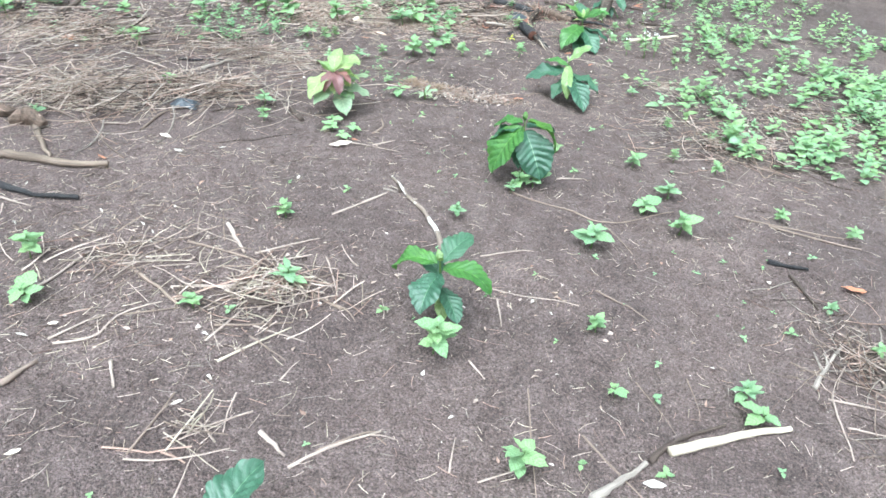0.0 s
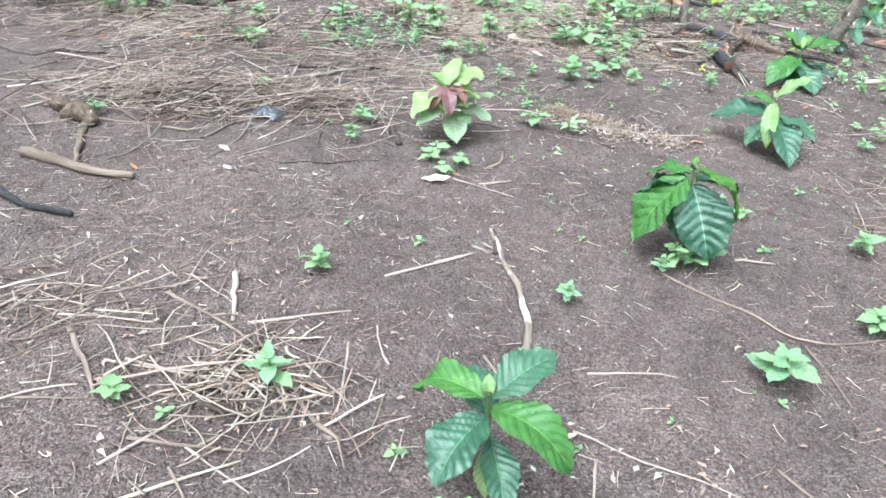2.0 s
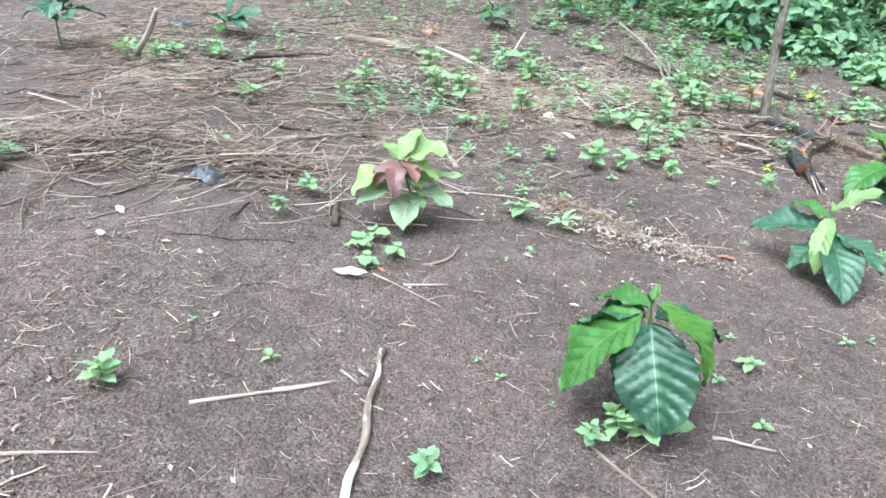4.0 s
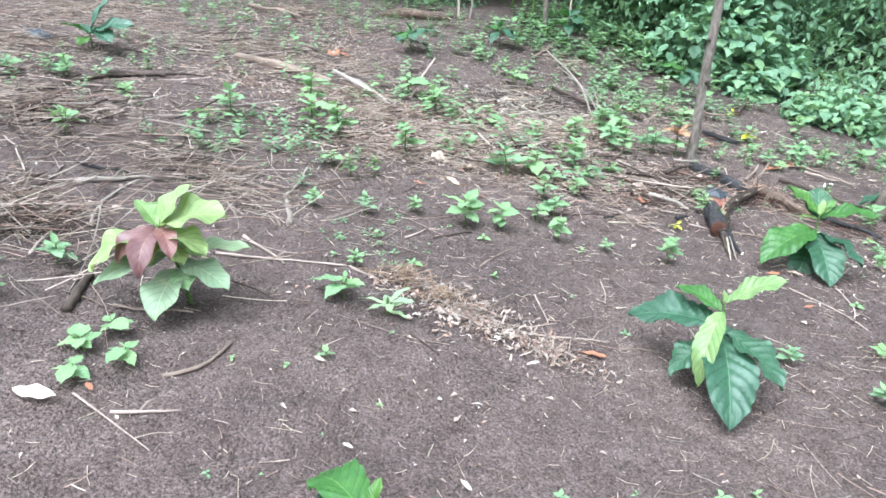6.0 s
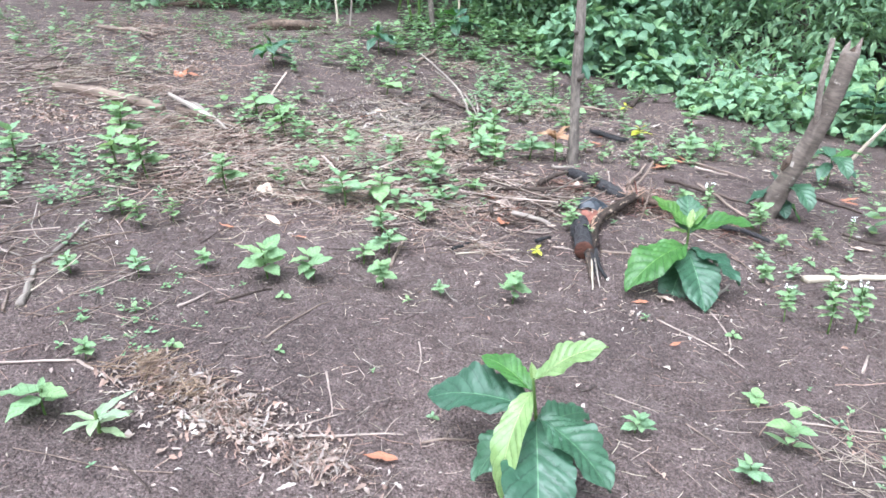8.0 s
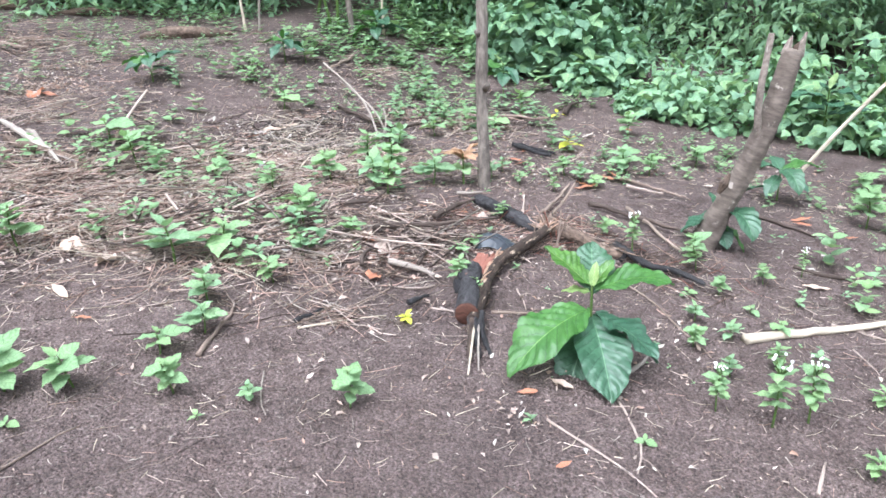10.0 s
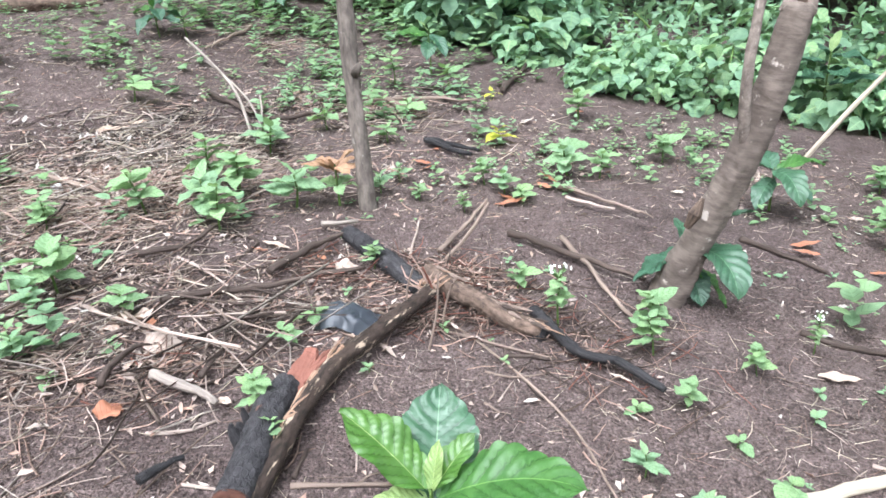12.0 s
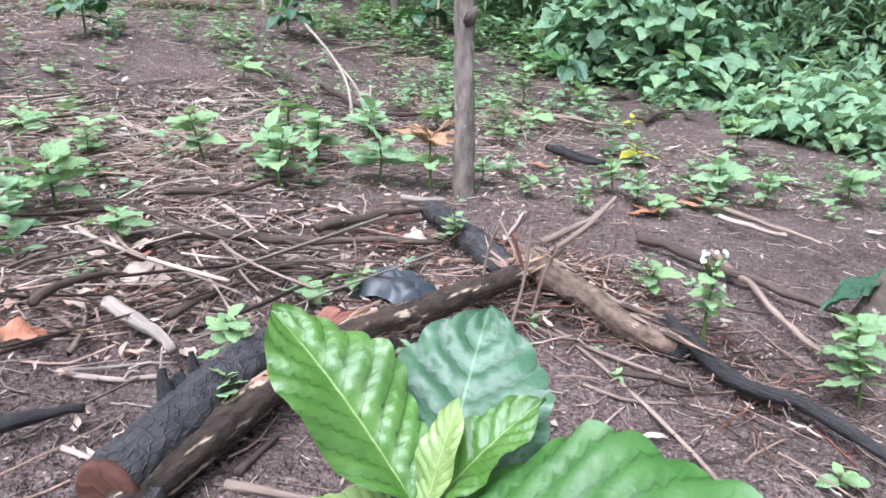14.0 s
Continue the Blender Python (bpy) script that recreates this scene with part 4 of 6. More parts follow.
# ---- sticks ----
STICK_LABEL = {"straw": "thin dry straw-coloured stalk lying on soil", "twig": "thin brown twig lying on the soil", "grey": "weathered grey stick lying on the soil", "dark": "dark damp stick lying on the soil",
               "char": "charred black stick lying on the soil", "pale": "bleached pale stick lying on the soil", "bark": "rough brown branch lying on the soil", "peeled": "crooked brown branch with peeled white wood"}
WOODS["peeled"] = wood_material("half_peeled_branch", (0.13, 0.10, 0.085), (0.30, 0.25, 0.215), 0.8, (14, 50, 50), 0.8, ((0.66, 0.61, 0.56), (7, 3, 3), 0.5))


def stick(kind, dia, line):
    rng = random.Random(int(abs(line[0][0] * 7919 + line[0][1] * 104729) * 10))
    r = max(dia * (0.5 if dia > 0.01 else 0.42), 0.0015)
    length = sum(math.dist(a, b) for a, b in zip(line, line[1:]))
    n = max(6, int(length / (0.03 if dia < 0.01 else 0.012)))
    pts = []
    for p in dense([(x, y, 0) for x, y in line], n):
        s = len(pts) / n
        bow = (0.15 if kind == "pale" else 1.0) * min(0.012, 0.022 * length)
        q = Vector((p.x + bow * noise.noise((2.6 * s, line[0][0] * 9, 1)), p.y + bow * noise.noise((2.6 * s, line[0][1] * 9, 4)), 0))
        if r > 0.004 and kind != "pale":  # crooked wood
            q.x += 0.6 * r * noise.noise((5 * s * (1 + length), line[0][0] * 5, 6))
            q.y += 0.6 * r * noise.noise((5 * s * (1 + length), line[0][1] * 5, 8))
        q.z = soil_z(q.x, q.y) + r * 0.8 + (0.014 if r > 0.005 and q.y > 4.2 and q.x < 1.1 else 0.0)  # on top of the litter
        pts.append(q)
    for _ in range(2):  # a stick is stiffer than the soil under it
        pts = [pts[0]] + [Vector((b.x, b.y, max((a.z + c.z) / 2, b.z))) for a, b, c in zip(pts, pts[1:], pts[2:])] + [pts[-1]]
    o = pts[0].copy()
    radii = np.linspace(r * 1.15, r * 0.6, n) * (1 + (0.08 if kind == "pale" else 0.32) * np.array([noise.noise((i * 0.45, r * 900, 2)) for i in range(n)]))
    sides = 12 if r > 0.005 else 6
    v, f, uv = tube_geometry([p - o for p in pts], radii, sides, 0.06 if kind == "pale" else 0.13, rng.randrange(99), bark=0.25 if r > 0.005 and kind != "pale" else 0.0)
    if kind in ("twig", "grey", "dark", "straw") and length > 0.1 and rng.random() < 0.6:  # a side twig
        k = rng.randrange(n // 3, n - 1)
        d = (pts[k + 1] - pts[k]).normalized()
        out = Matrix.Rotation(rng.choice((-1, 1)) * rng.uniform(0.4, 0.9), 3, "Z") @ d * length * rng.uniform(0.15, 0.35)
        tip = pts[k] + out
        tip.z = soil_z(tip.x, tip.y) + rng.uniform(0.002, 0.02)
        v2, f2, uv2 = tube_geometry([p - o for p in dense([pts[k], pts[k].lerp(tip, 0.5) + Vector((0, 0, 0.006)), tip], 6)], np.linspace(r * 0.6, r * 0.25, 6), 5, 0.1, k, True, len(v))
        v, f, uv = v + v2, f + f2, uv + uv2
    ob = new("stick", mesh_of("stick", v, f, WOODS[kind], uv))
    ob.location = o
    tagged(ob, STICK_LABEL[kind], "stick", "sticks on the ground")


stick("peeled", 0.0165, [(0.020, 1.626), (-0.009, 1.751), (-0.045, 1.875), (-0.123, 2.051), (-0.176, 2.175)])
stick("grey", 0.0093, [(-0.178, 2.094), (-0.146, 2.086)])
stick("dark", 0.0113, [(-0.146, 2.068), (-0.157, 2.123), (-0.176, 2.183)])
stick("grey", 0.0074, [(-0.201, 2.071), (-0.157, 2.057)])
stick("straw", 0.0072, [(-0.340, 1.857), (-0.189, 2.024)])
stick("straw", 0.0050, [(0.108, 1.704), (0.270, 1.752)])
stick("straw", 0.0046, [(0.102, 1.543), (0.237, 1.508), (0.365, 1.493)])
stick("twig", 0.0064, [(0.427, 1.582), (0.547, 1.453)])
stick("straw", 0.0059, [(0.145, 1.490), (0.147, 1.367)])
stick("twig", 0.0080, [(-0.079, 1.673), (-0.022, 1.606)])
stick("straw", 0.0066, [(0.063, 1.227), (0.097, 1.166)])
stick("straw", 0.0081, [(-0.283, 0.874), (-0.197, 0.941), (-0.119, 0.984)])
stick("twig", 0.0058, [(-0.237, 0.916), (-0.157, 0.972), (-0.119, 0.982)])
stick("straw", 0.0104, [(-0.350, 0.947), (-0.294, 0.899)])
stick("twig", 0.0049, [(0.195, 1.150), (0.185, 1.026), (0.178, 0.851)])
stick("straw", 0.0046, [(0.071, 0.871), (0.203, 0.947)])
stick("straw", 0.0046, [(-0.465, 0.787), (-0.460, 0.902)])
stick("pale", 0.0203, [(0.472, 0.989), (0.630, 1.046), (0.768, 1.083)])
stick("dark", 0.0118, [(0.424, 0.960), (0.501, 1.024), (0.624, 1.082)])
stick("grey", 0.0168, [(0.284, 0.858), (0.417, 0.957)])
stick("twig", 0.0061, [(0.296, 1.028), (0.392, 0.875)])
stick("twig", 0.0042, [(0.582, 1.235), (0.573, 1.099)])
stick("twig", 0.0041, [(0.452, 1.205), (0.503, 1.051)])
stick("twig", 0.0136, [(-0.873, 1.018), (-0.837, 1.089)])
stick("straw", 0.0092, [(-0.700, 1.113), (-0.660, 1.034)])
stick("twig", 0.0061, [(-0.573, 0.872), (-0.541, 1.039)])
stick("bark", 0.0288, [(-1.398, 2.014), (-1.220, 2.001), (-1.058, 2.008)])
stick("bark", 0.0197, [(-1.423, 2.270), (-1.251, 2.027)])
stick("char", 0.0210, [(-1.300, 1.825), (-1.183, 1.785), (-1.058, 1.787)])
stick("straw", 0.0075, [(-1.264, 1.753), (-1.164, 1.724)])
stick("char", 0.0158, [(1.022, 1.840), (1.133, 1.800)])
stick("dark", 0.0113, [(1.068, 1.773), (1.066, 1.585)])
stick("twig", 0.0066, [(1.016, 2.126), (1.425, 2.048)])
stick("twig", 0.0068, [(0.222, 2.135), (0.407, 2.056), (0.547, 1.985), (0.805, 2.129)])
stick("straw", 0.0084, [(0.407, 2.270), (0.506, 2.309)])
stick("grey", 0.0115, [(0.895, 1.239), (0.960, 1.318), (1.056, 1.422)])
stick("grey", 0.0083, [(0.951, 1.311), (0.963, 1.387)])
stick("straw", 0.0063, [(0.916, 1.208), (1.043, 1.177)])
stick("straw", 0.0061, [(0.919, 1.116), (1.001, 1.101)])
stick("straw", 0.0060, [(0.933, 1.228), (0.879, 1.013)])
stick("straw", 0.0046, [(0.017, 0.890), (0.029, 0.979)])
stick("twig", 0.0087, [(1.119, 2.081), (1.403, 1.987)])
stick("twig", 0.0055, [(0.524, 1.962), (0.580, 1.798)])
stick("twig", 0.0107, [(-0.768, 1.440), (-0.628, 1.327)])
stick("straw", 0.0057, [(-0.834, 1.474), (-0.654, 1.512)])
stick("straw", 0.0087, [(-0.963, 1.340), (-0.939, 1.409), (-0.910, 1.511)])
stick("straw", 0.0052, [(-0.851, 1.164), (-0.802, 1.231), (-0.778, 1.260)])
stick("straw", 0.0064, [(-0.836, 1.152), (-0.758, 1.181), (-0.742, 1.273), (-0.665, 1.335)])
stick("twig", 0.0052, [(-0.739, 1.275), (-0.624, 1.315)])
stick("straw", 0.0062, [(-0.533, 1.209), (-0.475, 1.352)])
stick("pale", 0.0071, [(-0.487, 1.145), (-0.356, 1.293)])
stick("straw", 0.0048, [(-0.449, 1.290), (-0.316, 1.244)])
stick("twig", 0.0058, [(-0.440, 1.242), (-0.346, 1.169)])
stick("straw", 0.0053, [(-0.669, 1.396), (-0.514, 1.440), (-0.432, 1.509)])
stick("straw", 0.0065, [(-0.639, 1.413), (-0.466, 1.429), (-0.298, 1.446)])
stick("twig", 0.0085, [(-0.692, 1.606), (-0.557, 1.564), (-0.455, 1.530)])
stick("straw", 0.0117, [(-0.614, 1.723), (-0.532, 1.576)])
stick("twig", 0.0045, [(-0.600, 1.634), (-0.649, 1.797)])
stick("straw", 0.0071, [(-0.508, 1.580), (-0.353, 1.704)])
stick("twig", 0.0102, [(-0.379, 1.496), (-0.311, 1.416), (-0.238, 1.382)])
stick("straw", 0.0053, [(-0.322, 1.614), (-0.268, 1.441)])
stick("dark", 0.0139, [(-0.492, 1.379), (-0.439, 1.369), (-0.374, 1.373)])
stick("twig", 0.0073, [(-0.530, 1.269), (-0.358, 1.313)])
stick("straw", 0.0053, [(-0.366, 1.525), (-0.244, 1.455)])
stick("straw", 0.0045, [(-0.344, 1.106), (-0.316, 1.177)])
stick("twig", 0.0051, [(-0.552, 1.361), (-0.451, 1.421), (-0.312, 1.413)])
stick("twig", 0.0055, [(-0.522, 1.445), (-0.450, 1.543), (-0.425, 1.645)])
stick("grey", 0.0154, [(-0.530, 3.245), (-0.603, 3.339), (-0.673, 3.416)])
stick("grey", 0.0103, [(-0.678, 3.421), (-0.714, 3.533), (-0.781, 3.693)])
stick("twig", 0.0074, [(-0.537, 3.210), (-0.613, 3.290)])
stick("straw", 0.0093, [(-0.549, 3.080), (-0.389, 3.029)])
stick("straw", 0.0078, [(-0.535, 2.960), (-0.401, 3.040), (-0.274, 3.136)])
stick("straw", 0.0075, [(-0.274, 3.136), (-0.190, 3.114)])
stick("grey", 0.0087, [(-0.980, 3.436), (-0.748, 3.448)])
stick("straw", 0.0072, [(-0.256, 3.396), (-0.235, 3.481)])
stick("dark", 0.0072, [(-0.195, 3.447), (-0.128, 3.574)])
stick("twig", 0.0065, [(-0.631, 3.528), (-0.520, 3.498)])
stick("char", 0.0172, [(-0.960, 3.288), (-0.883, 3.347)])
stick("straw", 0.0045, [(0.076, 3.142), (0.172, 3.147), (0.230, 3.224)])
stick("straw", 0.0047, [(0.145, 3.321), (0.213, 3.210)])
stick("straw", 0.0068, [(-0.269, 2.417), (-0.188, 2.481)])
stick("straw", 0.0045, [(-0.347, 2.418), (-0.164, 2.390)])
stick("dark", 0.0196, [(-0.559, 2.581), (-0.633, 2.704)])
stick("twig", 0.0087, [(-0.277, 2.539), (-0.245, 2.598), (-0.257, 2.684)])
stick("grey", 0.0153, [(-1.083, 3.046), (-1.009, 3.184), (-0.929, 3.318)])
stick("grey", 0.0180, [(-1.328, 4.894), (-1.001, 4.681)])
stick("straw", 0.0055, [(-0.260, 1.958), (-0.184, 2.037)])
stick("dark", 0.0225, [(-1.957, 3.545), (-1.988, 3.935), (-1.874, 4.198)])
stick("twig", 0.0080, [(-1.090, 2.347), (-1.084, 2.514), (-1.037, 2.606)])
stick("pale", 0.0122, [(-1.085, 3.056), (-1.023, 3.168), (-0.970, 3.283)])
stick("char", 0.0108, [(-1.220, 3.161), (-1.013, 3.211)])
stick("twig", 0.0074, [(-0.283, 2.536), (-0.248, 2.594), (-0.256, 2.668)])
stick("straw", 0.0058, [(0.177, 3.124), (0.259, 3.161), (0.349, 3.210)])
stick("straw", 0.0032, [(-0.116, 2.785), (-0.107, 2.838)])
stick("twig", 0.0059, [(0.384, 3.210), (0.475, 3.256)])
stick("dark", 0.0245, [(-2.025, 3.952), (-1.868, 4.188)])
stick("twig", 0.0258, [(-2.943, 6.115), (-2.487, 6.110)])
stick("straw", 0.0054, [(0.743, 3.914), (0.835, 3.849), (0.942, 3.778)])
stick("straw", 0.0055, [(0.867, 4.022), (0.913, 3.891), (0.911, 3.816)])
stick("twig", 0.0106, [(0.055, 3.862), (0.005, 4.081)])
stick("straw", 0.0044, [(0.270, 3.497), (0.297, 3.446), (0.307, 3.396)])
stick("twig", 0.0049, [(-0.027, 3.378), (0.015, 3.591)])
stick("twig", 0.0043, [(0.820, 3.473), (0.877, 3.416)])
stick("straw", 0.0049, [(1.035, 3.596), (1.219, 3.626)])
stick("straw", 0.0033, [(0.675, 3.503), (0.769, 3.486)])
stick("straw", 0.0072, [(1.196, 3.865), (1.225, 3.953)])
stick("pale", 0.0069, [(0.177, 4.047), (0.246, 4.113), (0.333, 4.179)])
stick("char", 0.0113, [(0.160, 4.067), (0.191, 4.182)])
stick("twig", 0.0066, [(0.643, 4.800), (0.769, 4.707), (0.904, 4.549), (0.985, 4.402), (1.058, 4.271)])
stick("pale", 0.0221, [(1.138, 4.381), (1.314, 4.503), (1.520, 4.633)])
stick("straw", 0.0081, [(1.362, 4.575), (1.494, 4.541)])
stick("straw", 0.0043, [(1.386, 4.459), (1.419, 4.362)])
stick("grey", 0.0102, [(0.887, 4.140), (0.926, 4.210)])
stick("dark", 0.0152, [(1.284, 5.415), (1.381, 5.342), (1.454, 5.269)])
stick("twig", 0.0127, [(0.796, 5.622), (0.926, 5.554), (1.030, 5.489)])
stick("dark", 0.0129, [(1.340, 4.975), (1.477, 4.939), (1.600, 4.926)])
stick("twig", 0.0096, [(0.560, 4.288), (0.631, 4.307), (0.700, 4.336)])
stick("straw", 0.0051, [(0.592, 4.454), (0.634, 4.342)])
stick("grey", 0.0128, [(0.252, 5.131), (0.340, 5.163)])
stick("twig", 0.0181, [(-0.018, 6.374), (0.380, 6.520)])
stick("dark", 0.0201, [(-0.646, 6.153), (-0.270, 5.993), (-0.152, 6.316)])
stick("char", 0.0192, [(0.302, 5.925), (0.503, 5.889)])
stick("straw", 0.0058, [(0.420, 4.249), (0.496, 4.255)])
stick("dark", 0.0165, [(0.123, 4.656), (0.208, 4.743), (0.314, 4.820), (0.440, 4.933)])
stick("dark", 0.0183, [(0.253, 4.844), (0.287, 4.969), (0.329, 5.085)])
stick("dark", 0.0097, [(0.142, 4.809), (0.139, 5.006), (0.031, 5.005)])
stick("grey", 0.0178, [(0.246, 4.442), (0.329, 4.422), (0.385, 4.408)])
stick("straw", 0.0082, [(0.312, 4.326), (0.362, 4.350), (0.392, 4.385)])
stick("char", 0.0137, [(0.375, 4.227), (0.387, 4.259), (0.405, 4.283)])
stick("twig", 0.0100, [(0.084, 4.423), (0.167, 4.408), (0.236, 4.405)])
stick("dark", 0.0125, [(0.192, 4.389), (0.169, 4.458), (0.167, 4.517)])
stick("straw", 0.0091, [(-0.032, 4.616), (0.141, 4.576), (0.278, 4.541), (0.370, 4.539)])
stick("straw", 0.0051, [(0.314, 4.503), (0.371, 4.538)])
stick("twig", 0.0054, [(0.761, 4.636), (0.817, 4.643), (0.873, 4.678)])
stick("straw", 0.0045, [(0.797, 4.569), (0.812, 4.636)])
stick("twig", 0.0054, [(0.711, 4.560), (0.760, 4.504)])
stick("twig", 0.0060, [(0.776, 4.560), (0.804, 4.540)])
stick("twig", 0.0082, [(0.625, 4.762), (0.710, 4.744), (0.881, 4.717)])
stick("char", 0.0219, [(0.821, 4.854), (0.917, 4.726), (0.989, 4.712), (1.063, 4.653)])
stick("dark", 0.0100, [(0.790, 4.712), (0.887, 4.718)])
stick("twig", 0.0117, [(0.842, 5.244), (0.937, 5.043), (1.011, 4.889)])
stick("dark", 0.0166, [(0.710, 5.234), (0.841, 5.161), (0.976, 5.095), (1.039, 5.068)])
stick("twig", 0.0126, [(0.572, 5.072), (0.620, 5.446)])
stick("straw", 0.0087, [(0.510, 5.038), (0.469, 5.259)])
stick("twig", 0.0064, [(0.502, 4.785), (0.583, 4.762), (0.616, 4.786)])
stick("straw", 0.0119, [(0.827, 5.527), (0.964, 5.488)])
stick("char", 0.0229, [(0.319, 5.902), (0.493, 5.809)])
stick("twig", 0.0269, [(-0.051, 6.376), (0.178, 6.278)])
stick("dark", 0.0145, [(-0.058, 4.819), (0.023, 4.888), (0.031, 5.023)])
stick("twig", 0.0192, [(-0.820, 5.158), (-0.603, 5.180), (-0.389, 5.156)])
stick("twig", 0.0173, [(-0.983, 7.195), (-0.960, 6.696)])
stick("dark", 0.0230, [(0.449, 6.698), (0.499, 7.389)])
stick("dark", 0.0081, [(0.074, 4.831), (0.166, 4.837), (0.260, 4.936)])
stick("straw", 0.0063, [(0.014, 4.470), (0.037, 4.552)])
stick("dark", 0.0103, [(0.323, 4.460), (0.314, 4.584)])
stick("dark", 0.0084, [(0.401, 4.748), (0.342, 4.719)])
stick("dark", 0.0095, [(0.558, 4.303), (0.550, 4.364)])


# ---- standing and leaning sticks ----
def upright_stick(base, top, r, kind, label, bow=0.0):
    x, y = base
    z = soil_z(x, y)
    mid = ((base[0] + top[0]) / 2 - x + bow, (base[1] + top[1]) / 2 - y, top[2] / 2)
    ob = new("stake", limb("stake", dense([(0, 0, -0.03 if top[2] > 0.1 else 0.012), mid, (top[0] - x, top[1] - y, top[2])], 14), np.linspace(r * 1.1, r * 0.85, 14), WOODS[kind], 8, 0.08, 5))
    ob.location = (x, y, z)
    tagged(ob, label, "stake", "stakes in the field")


upright_stick((1.48, 6.0), (1.83, 5.95, 0.5), 0.008, "pale", "leaning pale bamboo stick stuck in the soil")
upright_stick((-1.05, 7.96), (-1.04, 7.96, 0.62), 0.010, "pale", "upright pale stake in the field")
upright_stick((-1.15, 7.62), (-1.2, 7.62, 0.75), 0.022, "trunk", "slim dark upright stem at the field's edge")
upright_stick((-1.75, 7.2), (-1.76, 7.2, 0.2), 0.010, "pale", "short pale stub of a stick")
upright_stick((-1.68, 7.25), (-1.64, 7.25, 0.24), 0.008, "grey", "short grey stub of a stick")
upright_stick((-0.28, 5.8), (-0.69, 6.13, 0.32), 0.0055, "grey", "grey bent branch propped on litter", 0.06)
upright_stick((-0.24, 5.82), (-0.6, 6.1, 0.24), 0.004, "grey", "thin grey bent twig propped on litter", 0.05)
upright_stick((-0.3, 5.78), (-0.34, 6.0, 0.12), 0.004, "grey", "grey bent twig propped on litter", 0.03)
upright_stick((-2.38, 3.58), (-2.155, 3.577, 0.22), 0.013, "grey", "bent bleached branch leaning out of the weeds", 0.03)
upright_stick((-1.05, 4.95), (-1.02, 5.2, 0.17), 0.005, "straw", "thin pale stalk stuck in the soil")

upright_stick((0.59, 5.03), (0.655, 5.26, 0.07), 0.0048, "twig", "thick brown twig propped on the burnt branches", 0.005)
upright_stick((0.642, 4.68), (0.672, 4.70, 0.15), 0.0022, "twig", "thin brown twig standing among the burnt branches", 0.01)
upright_stick((0.005, 4.60), (0.39, 4.49, 0.035), 0.003, "straw", "long pale stalk propped on the litter", 0.0)
rng = random.Random(6)
for k in range(5):
    x, y = 0.615 + rng.uniform(-0.035, 0.05), 4.80 + rng.uniform(-0.06, 0.06)
    upright_stick((x, y), (x + rng.uniform(-0.08, 0.08), y + rng.uniform(-0.05, 0.08), rng.uniform(0.05, 0.13)), rng.uniform(0.0012, 0.0028), ("redraw", "twig", "russet")[k % 3], "thin broken twig sticking out of the burnt pile", rng.uniform(-0.015, 0.015))

# ---- plastic bag and paper cup ----
def plastic_bag(x, y, s, seed):
    m, n, l, p = start("black_plastic", 0.42, 0.5)
    p.inputs["Base Color"].default_value = (0.035, 0.040, 0.050, 1)
    rng = random.Random(seed)
    verts, faces = [], []
    nu, nv = 34, 22
    for j in range(nv + 1):
        for i in range(nu + 1):
            a, b = i / nu * 2 - 1, j / nv * 2 - 1
            f = max(0, 1 - (abs(a) ** 2.6 + abs(b) ** 2.6) * 0.8)
            h = 0.30 * f ** 0.7 + 0.16 * abs(noise.noise((a * 2.3 + seed, b * 2.3, 1))) * f + 0.05 * noise.noise((a * 3.5, b * 3.5, seed)) * f ** 0.5
            px = x + s * (a + 0.15 * noise.noise((a * 2, b * 2, 5 + seed)))
            py = y + s * 0.75 * (b + 0.2 * noise.noise((a * 2, b * 2, 9 + seed)))
            verts.append((px - x, py - y, soil_z(px, py) - soil_z(x, y) + 0.004 + s * 1.5 * max(0, h)))
    for j in range(nv):
        for i in range(nu):
            q = j * (nu + 1) + i
            faces.append((q, q + 1, q + nu + 2, q + nu + 1))
    ob = new("plastic_bag", mesh_of("plastic_bag", verts, faces, m))
    ob.location = (x, y, soil_z(x, y))
    tagged(ob, "crumpled black plastic seedling bag on the litter", "plastic bag", "plastic bags")


plastic_bag(0.475, 4.725, 0.056, 1)
plastic_bag(-1.02, 2.62, 0.05, 4)
plastic_bag(-2.75, 4.25, 0.07, 7)

cup_paint = start("white_plastic", 0.4, 0.5)[0]
cup_paint.node_tree.nodes["Principled BSDF"].inputs["Base Color"].default_value = (0.75, 0.75, 0.74, 1)
v, f, uv = tube_geometry([(0, 0, 0.0), (0.012, 0.002, 0.002), (0.024, 0.004, 0.004)], [0.009, 0.012, 0.013], 14, 0.03, 3)
cup = new("plastic_cup", mesh_of("plastic_cup", v, f, cup_paint, uv))
cup.location = (-0.524, 5.123, soil_z(-0.524, 5.123) + 0.012)
tagged(cup, "crushed small white plastic cup lying on the soil", "cup")


LEAF["tan_flake"] = leaf_material("tan_flake", (0.20, 0.145, 0.12), (0.42, 0.335, 0.29), 0.8, 0.2, 0, (0, 0, 0), 0.05, ((0.14, 0.09, 0.07), 60, 0.58))
LEAF["pink_flake"] = leaf_material("pinkish_flake", (0.28, 0.218, 0.19), (0.48, 0.40, 0.36), 0.8, 0.2, 0, (0, 0, 0), 0.05, ((0.20, 0.14, 0.12), 60, 0.6))
LEAF["russet_leaf"] = leaf_material("russet_flake", (0.20, 0.125, 0.10), (0.42, 0.29, 0.235), 0.75, 0.2, 0, (0, 0, 0), 0.05)


